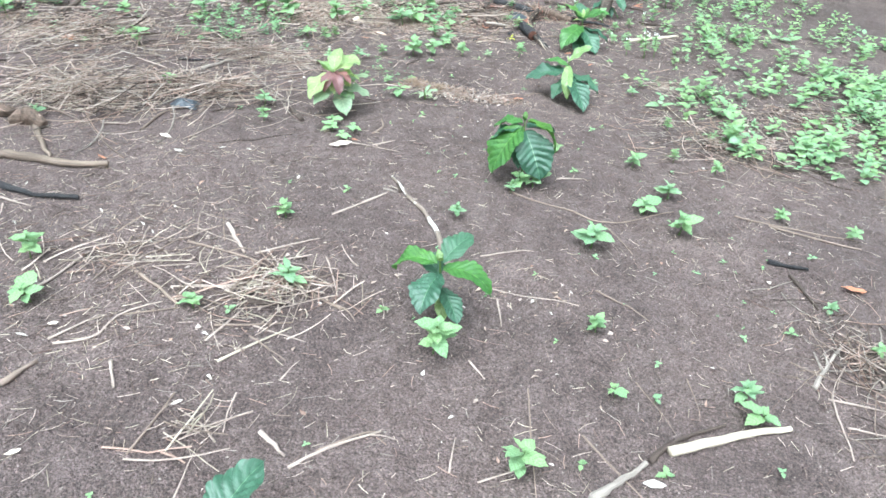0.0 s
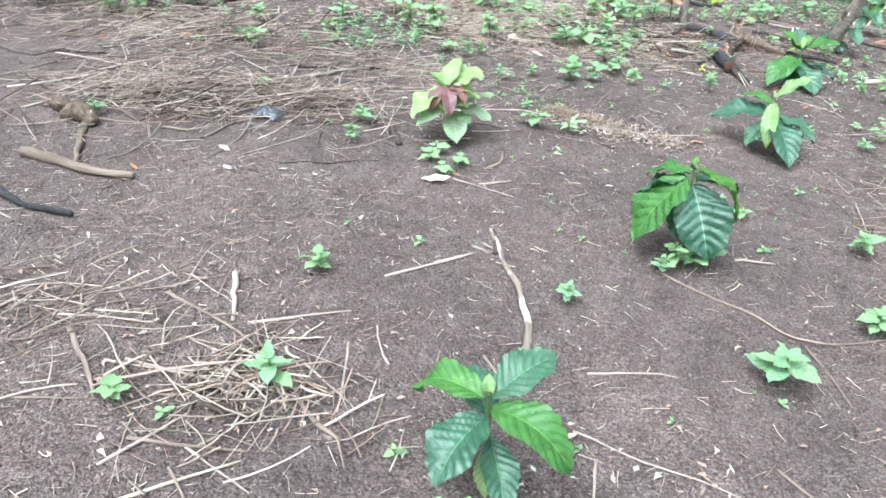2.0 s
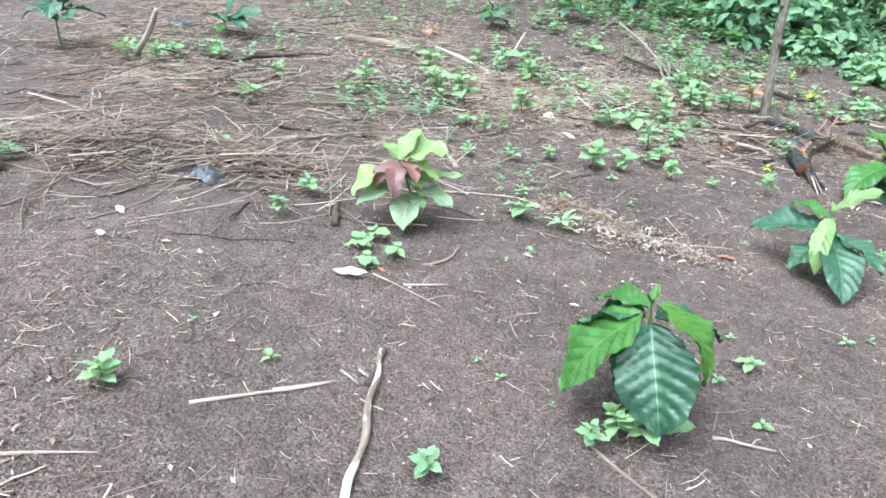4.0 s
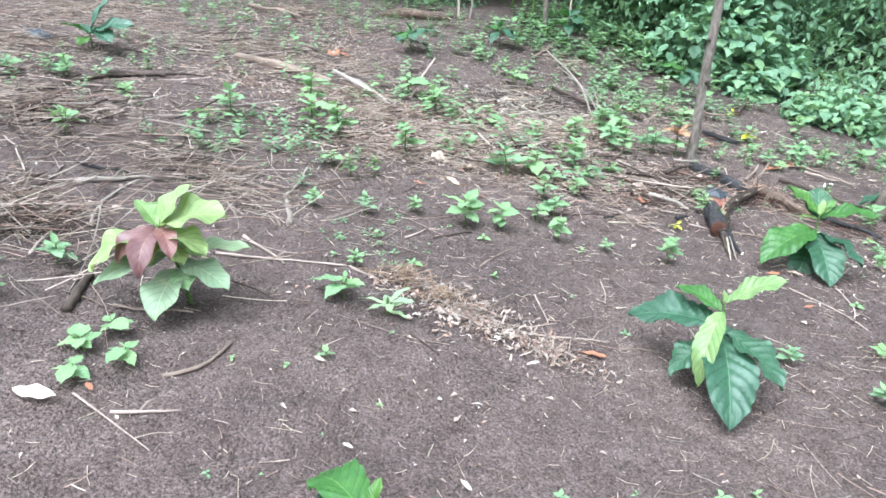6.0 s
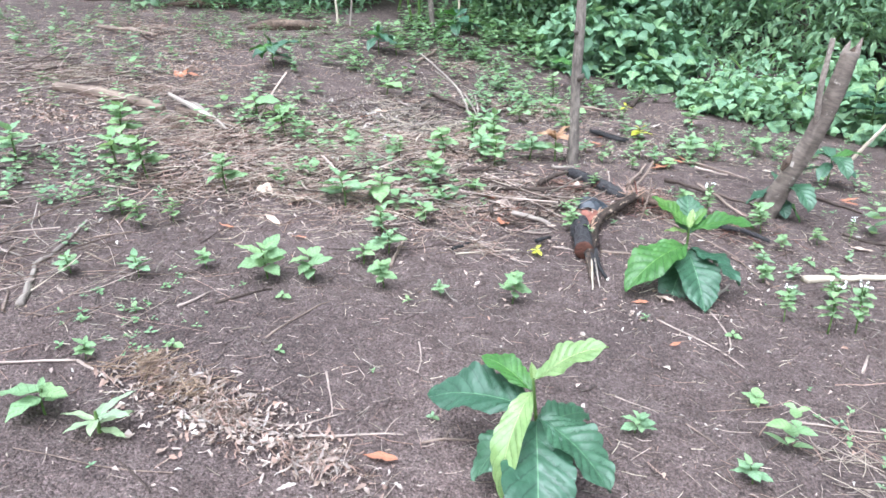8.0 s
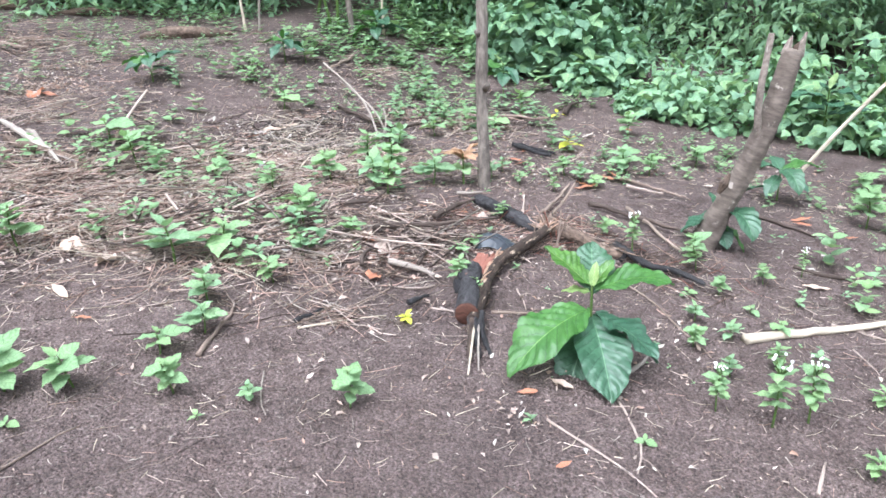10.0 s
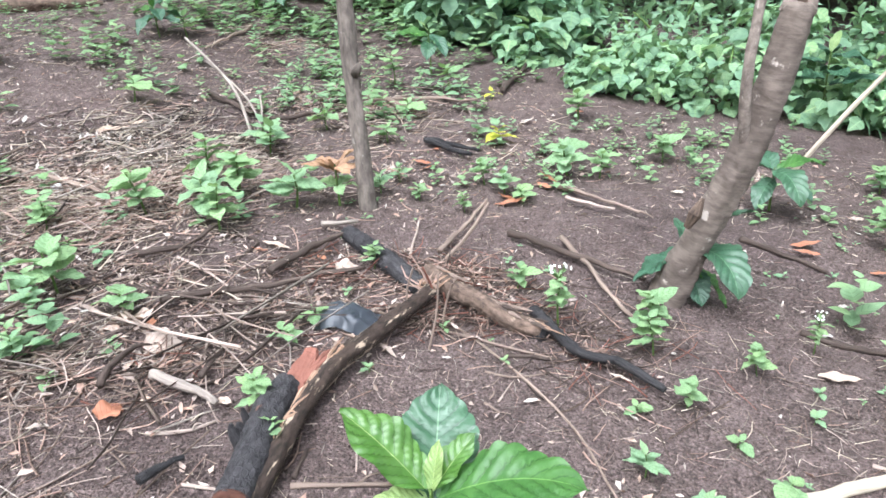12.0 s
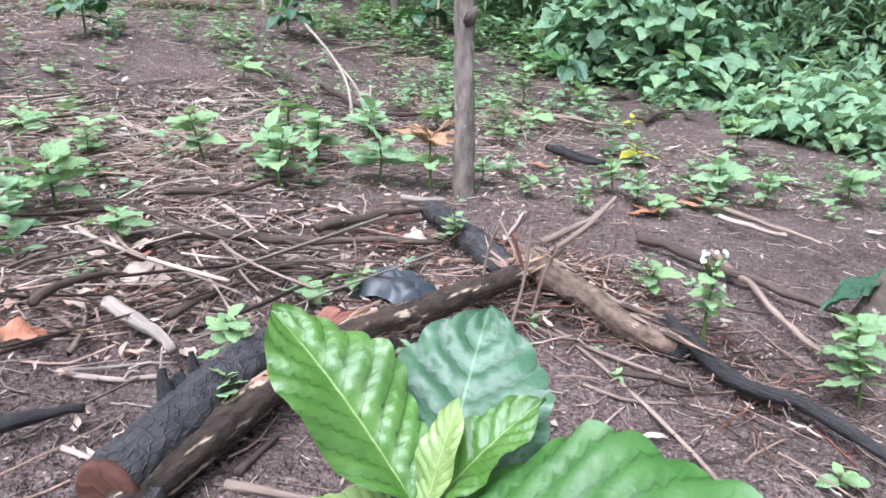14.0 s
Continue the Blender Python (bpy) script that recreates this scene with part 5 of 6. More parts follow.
# ---- fallen leaves ----
LEAVES = {"white": [], "rust": [], "dry": []}
LEAVES["white"] += [(-0.90, 2.17, 0.04), (-0.99, 2.30, 0.05), (-0.77, 2.23, 0.02), (-0.68, 2.24, 0.02), (-0.86, 1.21, 0.02), (-0.53, 1.01, 0.02), (0.42, 0.91, 0.05), (-0.91, 1.17, 0.03), (-0.76, 0.85, 0.03), (0.27, 2.58, 0.02), (0.08, 2.55, 0.02), (-1.88, 5.26, 0.08), (0.61, 6.30, 0.06), (1.14, 5.71, 0.04), (0.99, 4.69, 0.04), (0.69, 4.65, 0.02), (0.85, 4.58, 0.02)]
LEAVES["rust"] += [(-1.11, 2.07, 0.04), (-1.77, 3.29, 0.09), (1.23, 1.70, 0.09), (0.34, 3.14, 0.06), (-1.90, 3.32, 0.06), (-2.01, 3.07, 0.06), (-1.71, 5.38, 0.11), (-0.34, 2.44, 0.02), (-0.44, 3.85, 0.05), (0.79, 3.78, 0.03), (-0.22, 3.87, 0.04), (0.32, 4.97, 0.04), (1.43, 5.35, 0.06), (0.70, 3.98, 0.04), (0.32, 5.01, 0.04), (0.36, 5.70, 0.06), (0.76, 5.71, 0.07), (0.67, 5.50, 0.07), (1.43, 5.40, 0.07), (1.57, 5.29, 0.04), (0.37, 5.87, 0.05), (0.18, 4.95, 0.04), (0.67, 5.46, 0.09), (0.75, 5.64, 0.06), (0.39, 5.67, 0.07), (0.14, 6.33, 0.09), (-0.77, 5.55, 0.09), (0.79, 6.49, 0.06)]
LEAVES["dry"] += [(0.10, 1.52, 0.02), (-0.09, 2.73, 0.02), (-0.40, 4.15, 0.05), (-0.36, 3.96, 0.07), (-0.52, 4.20, 0.05), (0.76, 4.03, 0.06), (-0.05, 4.40, 0.04), (-0.31, 4.69, 0.05), (0.58, 4.65, 0.05), (1.62, 5.66, 0.05), (-0.77, 5.69, 0.12), (-0.74, 5.76, 0.10), (0.23, 4.09, 0.01), (1.37, 4.81, 0.08), (0.07, 4.56, 0.05), (0.19, 5.00, 0.08), (0.38, 4.43, 0.04)]
rng = random.Random(9)
DRY = {k: [leaf_mesh("fallen_leaf", k, L=1.0, W=rng.uniform(0.3, 0.42), bend=rng.uniform(-0.4, 0.5), fold=rng.uniform(0.05, 0.35), crinkle=0.02, veins=6, nu=14, nv=3, a=0.9, b=0.8, wave=0.06, tip=0.3, twist=rng.uniform(-0.3, 0.3)) for _ in range(4)] for k in ("dry", "rust", "white")}
FALLEN = {"dry": "dry brown fallen leaf on the soil", "rust": "rust-orange fallen leaf on the soil", "white": "bleached pale fallen leaf on the soil"}
for kind in LEAVES:
    for x, y, w in LEAVES[kind]:
        ob = new("fallen_leaf", rng.choice(DRY[kind]))
        s = max(0.025, min(w, 0.12)) * 1.05
        ob.matrix_world = Matrix.Translation((x, y, soil_z(x, y) + 0.006 + 0.05 * s)) @ pose(0, 0, 0, rng.uniform(-14, 14), rng.uniform(-14, 10), rng.uniform(-40, 40) + rng.choice((0, 180))) @ Matrix.Scale(s, 4) @ Matrix.Translation((-0.5, 0, 0))
        tagged(ob, FALLEN[kind], "leaf", "fallen leaves")


for x, y, s, turn, kind, label in ((0.242, 4.345, 0.05, 80, "rust", "broad rust-orange fallen leaf on the soil"), (0.099, 4.605, 0.075, 160, "dry", "broad curled tan fallen leaf on the litter"), (0.198, 4.54, 0.07, 20, "dry", "broad curled tan fallen leaf on the litter"),
                                   (0.40, 4.93, 0.06, 40, "dry", "curled tan fallen leaf on the litter"), (-0.51, 4.17, 0.075, 30, "dry", "curled tan fallen leaf on the litter"), (-0.39, 4.14, 0.06, 200, "dry", "curled tan fallen leaf on the litter"), (-1.74, 5.36, 0.1, 300, "rust", "broad rust-orange fallen leaf on the soil"), (0.13, 4.59, 0.05, 150, "rust", "broad rust-orange fallen leaf on the soil"), (-0.385, 2.375, 0.085, 8, "white", "long narrow bleached fallen leaf on the soil")):
    slim = kind == "white"
    me = leaf_mesh("fallen_leaf", kind, L=s, W=s * (0.3 if slim else 0.85), bend=0.1 if slim else 1.2, fold=0.1 if slim else 0.35, crinkle=0.02, veins=6, nu=16, nv=4, a=0.9 if slim else 0.6, b=0.7, wave=0.08, tip=0.3, twist=0.3)
    ob = new("fallen_leaf", me)
    ob.matrix_world = Matrix.Translation((x - 0.5 * s * math.cos(radians(turn)), y - 0.5 * s * math.sin(radians(turn)), soil_z(x, y) + 0.012)) @ pose(0, 0, 0, 8, -6, turn)
    tagged(ob, label, "leaf", "fallen leaves")


# ---- litter: straw, chips, crumbs (uncountable) ----
def straw_heap(name, label, spots, kinds, seed, length=(0.05, 0.22), thick=(0.0009, 0.0026), pile=0.03, flat=False):
    """spots: (x, y, radius x, radius y, count)."""
    rng = random.Random(seed)
    verts, faces, uvs, slots = [], [], [], []
    for x, y, rx, ry, count in spots:
        for _ in range(count):
            a, q = rng.uniform(0, 2 * math.pi), abs(rng.gauss(0, 0.55))
            cx, cy = (x + rx * rng.uniform(-1, 1), y + ry * rng.uniform(-1, 1)) if flat else (x + rx * q * math.cos(a), y + ry * q * math.sin(a))
            L, turn = rng.uniform(*length) * rng.uniform(0.5, 1), rng.uniform(0, 2 * math.pi)
            curve, r = rng.gauss(0, 0.24), rng.uniform(*thick)
            h, tip = rng.uniform(0, pile) * math.exp(-q * q), rng.gauss(0, 0.16)
            pts, px, py, ang = [], cx - 0.5 * L * math.cos(turn), cy - 0.5 * L * math.sin(turn), turn - curve / 2
            n = 3 if flat else 5
            for i in range(n):
                pts.append((px, py, max(soil_z(px, py) + r, soil_z(cx, cy) + h + (i / (n - 1) - 0.5) * L * tip)))
                px += L / (n - 1) * math.cos(ang)
                py += L / (n - 1) * math.sin(ang)
                ang += curve / (n - 1) + rng.gauss(0, 0.10)
            v, f, uv = tube_geometry(pts, np.linspace(r, r * 0.65, n), 3, 0, 0, False, len(verts))
            slot = rng.randrange(len(kinds))
            verts += v
            faces += f
            uvs += [(u + 3.1 * slot, w + rng.random()) for u, w in uv]
            slots += [slot] * len(f)
    me = mesh_of(name, verts, faces, [WOODS[k] for k in kinds], uvs)
    me.polygons.foreach_set("material_index", slots)
    tagged(new(name, me), label, "litter", kind="stuff")


straw_heap("straw_pile", "heap of dry straw stalks on the soil", [(-0.42, 1.42, 0.26, 0.14, 100), (-0.42, 1.46, 0.36, 0.24, 100), (-0.47, 0.95, 0.1, 0.1, 20), (-0.85, 1.5, 0.3, 0.3, 90)], ("straw", "russet", "twig", "pale", "straw"), 1, (0.04, 0.22), (0.0007, 0.0030), 0.03)
straw_heap("straw_pile", "wide heap of brown dry stalks and twigs", [(-1.4, 2.68, 0.65, 0.45, 360), (-1.0, 2.78, 0.5, 0.22, 190), (-1.7, 3.4, 0.9, 0.7, 520), (-1.0, 3.4, 0.7, 0.45, 360)], ("straw", "russet", "twig", "twig", "grey", "dark"), 2, (0.05, 0.34), (0.0006, 0.0028), 0.06)
straw_heap("straw_pile", "heap of curled dry straw and leaf stalks", [(-0.1, 3.16, 0.11, 0.07, 90), (0.06, 3.12, 0.16, 0.08, 110), (0.24, 3.09, 0.14, 0.07, 90)], ("straw", "russet", "russet", "twig", "grey"), 3, (0.02, 0.12), (0.0004, 0.0012), 0.025)
WOODS["gold"] = wood_material("golden_straw", (0.27, 0.185, 0.125), (0.49, 0.375, 0.27))
straw_heap("straw_pile", "bundle of golden dead stalks in a litter heap", [(-0.14, 3.17, 0.10, 0.05, 120), (-0.03, 3.14, 0.12, 0.05, 60)], ("gold", "gold", "russet"), 23, (0.04, 0.14), (0.0005, 0.0014), 0.035)
straw_heap("straw_litter", "broad spread of dry stalks between weeds", [(-0.5, 4.35, 0.5, 0.4, 1100), (-0.65, 5.0, 0.5, 0.5, 1200), (-0.25, 5.25, 0.35, 0.3, 600), (-0.75, 4.05, 0.5, 0.3, 450), (-0.9, 4.62, 0.35, 0.25, 650), (-1.2, 4.6, 0.4, 0.3, 350), (-0.1, 4.3, 0.35, 0.28, 200), (-0.2, 4.9, 0.3, 0.3, 220), (0.1, 4.75, 0.35, 0.35, 120), (-0.2, 5.5, 0.5, 0.35, 500), (0.0, 6.2, 0.9, 0.5, 500), (-1.6, 5.0, 0.8, 0.8, 700), (-2.6, 6.2, 1.3, 1.0, 800), (-0.8, 7.0, 1.2, 0.7, 500), (-3.2, 4.8, 1.0, 1.2, 800), (-2.6, 3.6, 0.7, 0.8, 500)], ("straw", "russet", "twig", "straw", "russet", "pale", "dark"), 4, (0.02, 0.2), (0.0006, 0.0023), 0.035)
straw_heap("straw_litter", "tangle of twigs and straw round the burnt logs", [(0.62, 4.97, 0.2, 0.14, 420), (0.35, 4.9, 0.32, 0.2, 220), (0.25, 4.5, 0.3, 0.3, 150), (0.75, 4.85, 0.25, 0.13, 260), (0.95, 4.75, 0.25, 0.25, 170), (0.62, 4.78, 0.09, 0.08, 110)], ("russet", "redraw", "twig", "russet", "dark", "dark", "brownbark"), 5, (0.02, 0.17), (0.0005, 0.0020), 0.022)
straw_heap("straw_pile", "loose long stalks and twigs over dead straw", [(-1.35, 2.6, 0.6, 0.45, 110), (-1.0, 2.8, 0.5, 0.2, 50), (-1.7, 3.5, 0.9, 0.7, 120), (-0.4, 4.5, 0.6, 0.5, 60), (-0.7, 5.1, 0.5, 0.4, 60), (-2.2, 5.0, 0.9, 0.8, 70), (0.3, 4.6, 0.35, 0.35, 34)], ("straw", "twig", "grey", "dark", "dark"), 7, (0.15, 0.5), (0.0014, 0.0045), 0.05)
straw_heap("chaff", "thin scattered chaff and twig bits on the soil", [(0.2, 2.0, 1.5, 1.4, 5200), (-0.95, 1.6, 0.5, 0.7, 2200), (-1.5, 4.6, 1.0, 0.9, 2500), (0.4, 4.0, 1.4, 0.8, 4200), (0.7, 5.4, 1.3, 0.9, 4200), (-2.2, 5.4, 2.2, 2.2, 5200), (2.0, 3.6, 0.8, 1.4, 1800)], ("straw", "russet", "grey", "twig", "pale", "dark"), 6, (0.006, 0.06), (0.0004, 0.0013), 0.004, True)
straw_heap("straw_litter", "dry brown stalks under the weeds of the lower slope", [(1.2, 2.75, 0.5, 0.35, 500), (1.8, 3.2, 0.7, 0.5, 500), (1.08, 1.35, 0.2, 0.3, 200)], ("straw", "russet", "twig", "grey", "dark"), 9, (0.04, 0.24), (0.0006, 0.0024), 0.025)
straw_heap("straw_litter", "trampled brown stalks and twigs before the burnt logs", [(0.08, 4.42, 0.3, 0.32, 270), (0.3, 4.7, 0.3, 0.2, 100), (-0.1, 4.75, 0.3, 0.3, 90), (0.25, 4.12, 0.25, 0.2, 90)], ("russet", "twig", "straw", "dark", "grey", "twig", "russet"), 14, (0.03, 0.2), (0.0006, 0.0024), 0.016)
straw_heap("straw_pile", "fine pale stalks over a heap of dead stems", [(-1.45, 2.55, 0.55, 0.4, 420), (-1.0, 2.8, 0.55, 0.22, 330), (-0.8, 3.3, 0.5, 0.3, 220), (-1.9, 3.2, 0.7, 0.6, 330)], ("straw", "russet", "pale", "straw", "twig"), 15, (0.04, 0.26), (0.0005, 0.0017), 0.07)
straw_heap("straw_litter", "thin dry stalks over the upper slope", [(-2.7, 4.1, 0.8, 0.8, 900), (-3.3, 5.2, 0.9, 0.8, 700), (-2.1, 5.0, 0.7, 0.6, 500)], ("straw", "russet", "twig", "pale", "dark"), 16, (0.03, 0.26), (0.0007, 0.0022), 0.03)
straw_heap("straw_litter", "fine pale pinkish stalks between the weeds", [(-0.35, 4.3, 0.55, 0.4, 520), (-0.5, 5.0, 0.5, 0.45, 560), (-1.0, 4.5, 0.5, 0.4, 300), (1.12, 3.5, 0.35, 0.25, 90), (1.0, 3.0, 0.35, 0.3, 60)], ("straw", "pale", "russet", "straw"), 17, (0.03, 0.2), (0.0005, 0.0017), 0.028)
straw_heap("straw_pile", "bleached stalks and roots round a burnt hollow", [(-0.5, 5.5, 0.3, 0.2, 170), (-0.32, 5.62, 0.2, 0.22, 110), (-0.7, 5.75, 0.3, 0.2, 90)], ("pale", "grey", "straw", "grey"), 18, (0.06, 0.24), (0.0012, 0.0036), 0.05)
straw_heap("ash_heap", "dark burnt hollow of charred stalks and ash", [(-0.57, 5.62, 0.34, 0.22, 900), (-0.62, 5.9, 0.3, 0.2, 260), (-0.35, 5.75, 0.25, 0.2, 260)], ("char", "dark", "grey", "grey", "pale", "dark", "russet"), 8, (0.02, 0.14), (0.0008, 0.0026), 0.03)


def crumbs():
    rng = random.Random(12)
    verts, faces = [], []
    lump = [(1, 0, 0), (0, 1, 0), (-1, 0, 0), (0, -1, 0), (0.1, 0.1, 0.9)]
    tri = [(0, 1, 4), (1, 2, 4), (2, 3, 4), (3, 0, 4)]
    for x0, x1, y0, y1, count in ((-0.9, 1.3, 0.8, 2.6, 17000), (-0.8, 1.4, 2.6, 4.2, 17000), (0.1, 1.6, 4.0, 5.4, 17000), (-2.2, -0.8, 1.4, 4.6, 5000)):
        for _ in range(count):
            x, y = rng.uniform(x0, x1), rng.uniform(y0, y1)
            s = 0.0014 + 0.0065 * rng.random() ** 3.5
            z = soil_z(x, y)
            b, t = len(verts), rng.uniform(0, 6.28)
            for a, c, d in lump:
                k = s * rng.uniform(0.6, 1.3)
                verts.append((x + k * (a * math.cos(t) - c * math.sin(t)), y + k * (a * math.sin(t) + c * math.cos(t)), z + k * 0.8 * d - 0.1 * s))
            faces += [tuple(b + q for q in f) for f in tri]
    tagged(new("soil_crumbs", mesh_of("soil_crumbs", verts, faces, SOIL, None, False)), "loose crumbs of dark brown soil", "soil", kind="stuff")


crumbs()


def leaf_litter(name, label, kinds, spots, size, seed, curl=1.0, even=False):
    """Many small leaves lying or sprouting flat on the soil."""
    rng = random.Random(seed)
    verts, faces, uvs, slots = [], [], [], []
    shapes = [leaf_geometry(L=1, W=rng.uniform(0.2, 0.6) / curl, bend=rng.uniform(-1.8, 2.2) * curl, fold=rng.uniform(0.2, 1.1), nu=3 if curl < 1.2 else 8 if curl > 2 else 4, nv=1, a=rng.uniform(0.5, 1.3), b=rng.uniform(0.3, 1.0), teeth=rng.uniform(0, 0.35), twist=rng.uniform(-1.0, 1.0)) for _ in range(12)]
    for x, y, rx, ry, count in spots:
        for _ in range(count):
            a, q = rng.uniform(0, 6.283), 1.4 * rng.random() ** 0.5 if even else abs(rng.gauss(0, 0.6))
            px, py = x + rx * q * math.cos(a), y + ry * q * math.sin(a)
            s = rng.uniform(*size)
            m = Matrix.Translation((px, py, soil_z(px, py) + 0.3 * s)) @ pose(0, 0, 0, rng.uniform(-25, 25), rng.uniform(-25, 15), rng.uniform(0, 360)) @ Matrix.Scale(s, 4)
            v, f, uv = rng.choice(shapes)
            b, slot = len(verts), rng.randrange(len(kinds))
            verts += [m @ Vector(p) for p in v]
            faces += [tuple(b + i for i in q) for q in f]
            uvs += uv
            slots += [slot] * len(f)
    me = mesh_of(name, verts, faces, [LEAF[k] for k in kinds], uvs)
    me.polygons.foreach_set("material_index", slots)
    tagged(new(name, me), label, "litter", kind="stuff")


leaf_litter("leaf_litter", "scattered small dry leaf scraps on the soil", ("tan_flake", "tan_flake", "white", "russet_leaf", "pink_flake", "tan_flake", "dry"), [(0.3, 1.5, 1.2, 0.8, 160), (-0.9, 1.5, 0.6, 0.5, 130), (-0.4, 1.45, 0.4, 0.3, 90), (0.2, 2.8, 1.2, 0.8, 120), (0.7, 3.9, 0.9, 0.7, 150), (0.06, 3.11, 0.24, 0.09, 620), (-0.3, 4.6, 0.8, 0.7, 800), (0.4, 4.8, 0.5, 0.4, 260), (-0.55, 5.6, 0.45, 0.3, 420), (0.7, 6.0, 1.0, 0.7, 360), (-2.0, 5.8, 1.7, 1.4, 1100), (-0.3, 6.4, 1.2, 0.8, 600), (1.0, 4.4, 0.8, 0.6, 200), (-1.5, 3.0, 0.7, 0.6, 260), (1.5, 3.2, 0.6, 0.6, 200)], (0.004, 0.022), 31)
leaf_litter("leaf_litter", "heap of curled tan dry leaves on the soil", ("russet_leaf", "tan_flake", "russet_leaf", "dry", "pink_flake", "pink_flake"), [(-0.1, 3.17, 0.12, 0.07, 190), (0.05, 3.13, 0.17, 0.09, 330), (0.24, 3.08, 0.16, 0.07, 300)], (0.010, 0.034), 35, 2.6)
leaf_litter("leaf_litter", "tiny pale specks of leaf and husk on bare soil", ("pink_flake", "tan_flake", "tan_flake", "pink_flake"), [(0.2, 1.6, 0.9, 0.7, 380), (0.5, 2.7, 0.9, 0.7, 380), (0.6, 3.6, 0.9, 0.6, 600), (0.9, 4.5, 0.6, 0.5, 380), (-0.8, 2.0, 0.7, 0.6, 320)], (0.003, 0.011), 37, 1.0, True)
leaf_litter("leaf_litter", "pale dead leaf pieces strewn over the far field", ("pink_flake", "tan_flake", "pink_flake", "tan_flake", "white"), [(-0.55, 4.75, 0.5, 0.5, 700), (-1.8, 5.4, 1.2, 1.0, 900), (-0.5, 6.4, 1.3, 0.8, 800), (-3.0, 5.8, 1.2, 1.3, 700), (0.8, 5.8, 0.8, 0.7, 260), (-1.5, 3.6, 0.8, 0.7, 400), (-2.7, 4.2, 0.8, 0.8, 700), (-3.4, 5.1, 0.9, 0.9, 600), (-0.2, 6.3, 0.8, 0.5, 500), (-2.2, 7.2, 1.2, 0.6, 600)], (0.007, 0.027), 38, 1.3, True)
leaf_litter("leaf_litter", "white ash flakes in a burnt hollow", ("white", "white", "pink_flake"), [(-0.52, 5.55, 0.32, 0.2, 260), (-0.75, 5.6, 0.3, 0.2, 160)], (0.008, 0.05), 36, 1.6)
leaf_litter("leaf_litter", "brown flakes of dead leaves and bark between weeds", ("tan_flake", "pink_flake", "russet_leaf", "tan_flake", "pink_flake", "russet_leaf", "dry"), [(-0.7, 4.3, 0.6, 0.4, 1500), (-0.3, 5.1, 0.5, 0.45, 1300), (-1.6, 4.4, 0.9, 0.6, 1500), (-2.2, 3.6, 0.7, 0.6, 700), (-0.4, 4.5, 0.7, 0.5, 1500), (-0.5, 5.3, 0.7, 0.5, 1500), (0.3, 5.6, 0.6, 0.5, 600), (-0.3, 6.3, 1.2, 0.6, 1300), (-1.8, 5.5, 1.0, 1.0, 2200), (-2.8, 6.4, 1.3, 0.8, 1200), (0.4, 4.75, 0.4, 0.3, 260), (0.2, 4.5, 0.3, 0.25, 180), (1.4, 6.0, 0.7, 0.5, 400), (0.65, 4.95, 0.2, 0.15, 260)], (0.005, 0.026), 33)
weed_patch("seedling_carpet", "tiny green sprouts spread over the soil", [(-1.4, -0.6, 3.5, 4.2, 90, 0.03, 0.07), (-0.5, -0.1, 3.1, 3.6, 50, 0.015, 0.04), (-1.0, -0.3, 4.2, 4.9, 35, 0.02, 0.05), (-0.2, 0.6, 4.9, 5.7, 25, 0.02, 0.05), (0.6, 1.6, 3.9, 5.4, 40, 0.012, 0.03), (1.0, 2.4, 2.6, 3.8, 160, 0.02, 0.06), (-2.2, 0.3, 6.3, 7.8, 160, 0.03, 0.07), (0.2, 1.5, 5.5, 6.6, 110, 0.02, 0.05), (1.3, 2.2, 4.2, 6.0, 90, 0.02, 0.05), (-3.8, -1.8, 5.0, 7.2, 160, 0.03, 0.07), (-0.3, 1.2, 1.2, 3.0, 40, 0.012, 0.03)], 32)


# ---- bushes and woods ----
def lobed_leaf(rng):
    """A broad three-lobed vine leaf along +x: a fan from the stalk's end."""
    verts, uvs = [(0.12, 0, 0), (0.45, 0, 0.02)], [(0, 0.5), (0.45, 0.5)]
    side, droop, fold = rng.uniform(60, 80), rng.uniform(0.2, 0.7), rng.uniform(0.1, 0.4)
    for k in range(17):
        a = -152 + 19 * k
        r = 0.34 + 0.30 * math.exp(-(a / 26) ** 2) + 0.16 * math.exp(-((abs(a) - side) / 30) ** 2) + rng.uniform(-0.02, 0.02)
        x, y = 0.38 + r * math.cos(radians(a)), r * math.sin(radians(a))
        verts.append((x, y, fold * abs(y) - droop * x * x * 0.6 - 0.25 * y * y))
        uvs.append((min(1, max(0, x)), 0.5 + 0.5 * y))
    faces = [(1, k + 2, k + 3) for k in range(16)] + [(0, 2, 1), (0, 1, 18)]
    return verts, faces, uvs


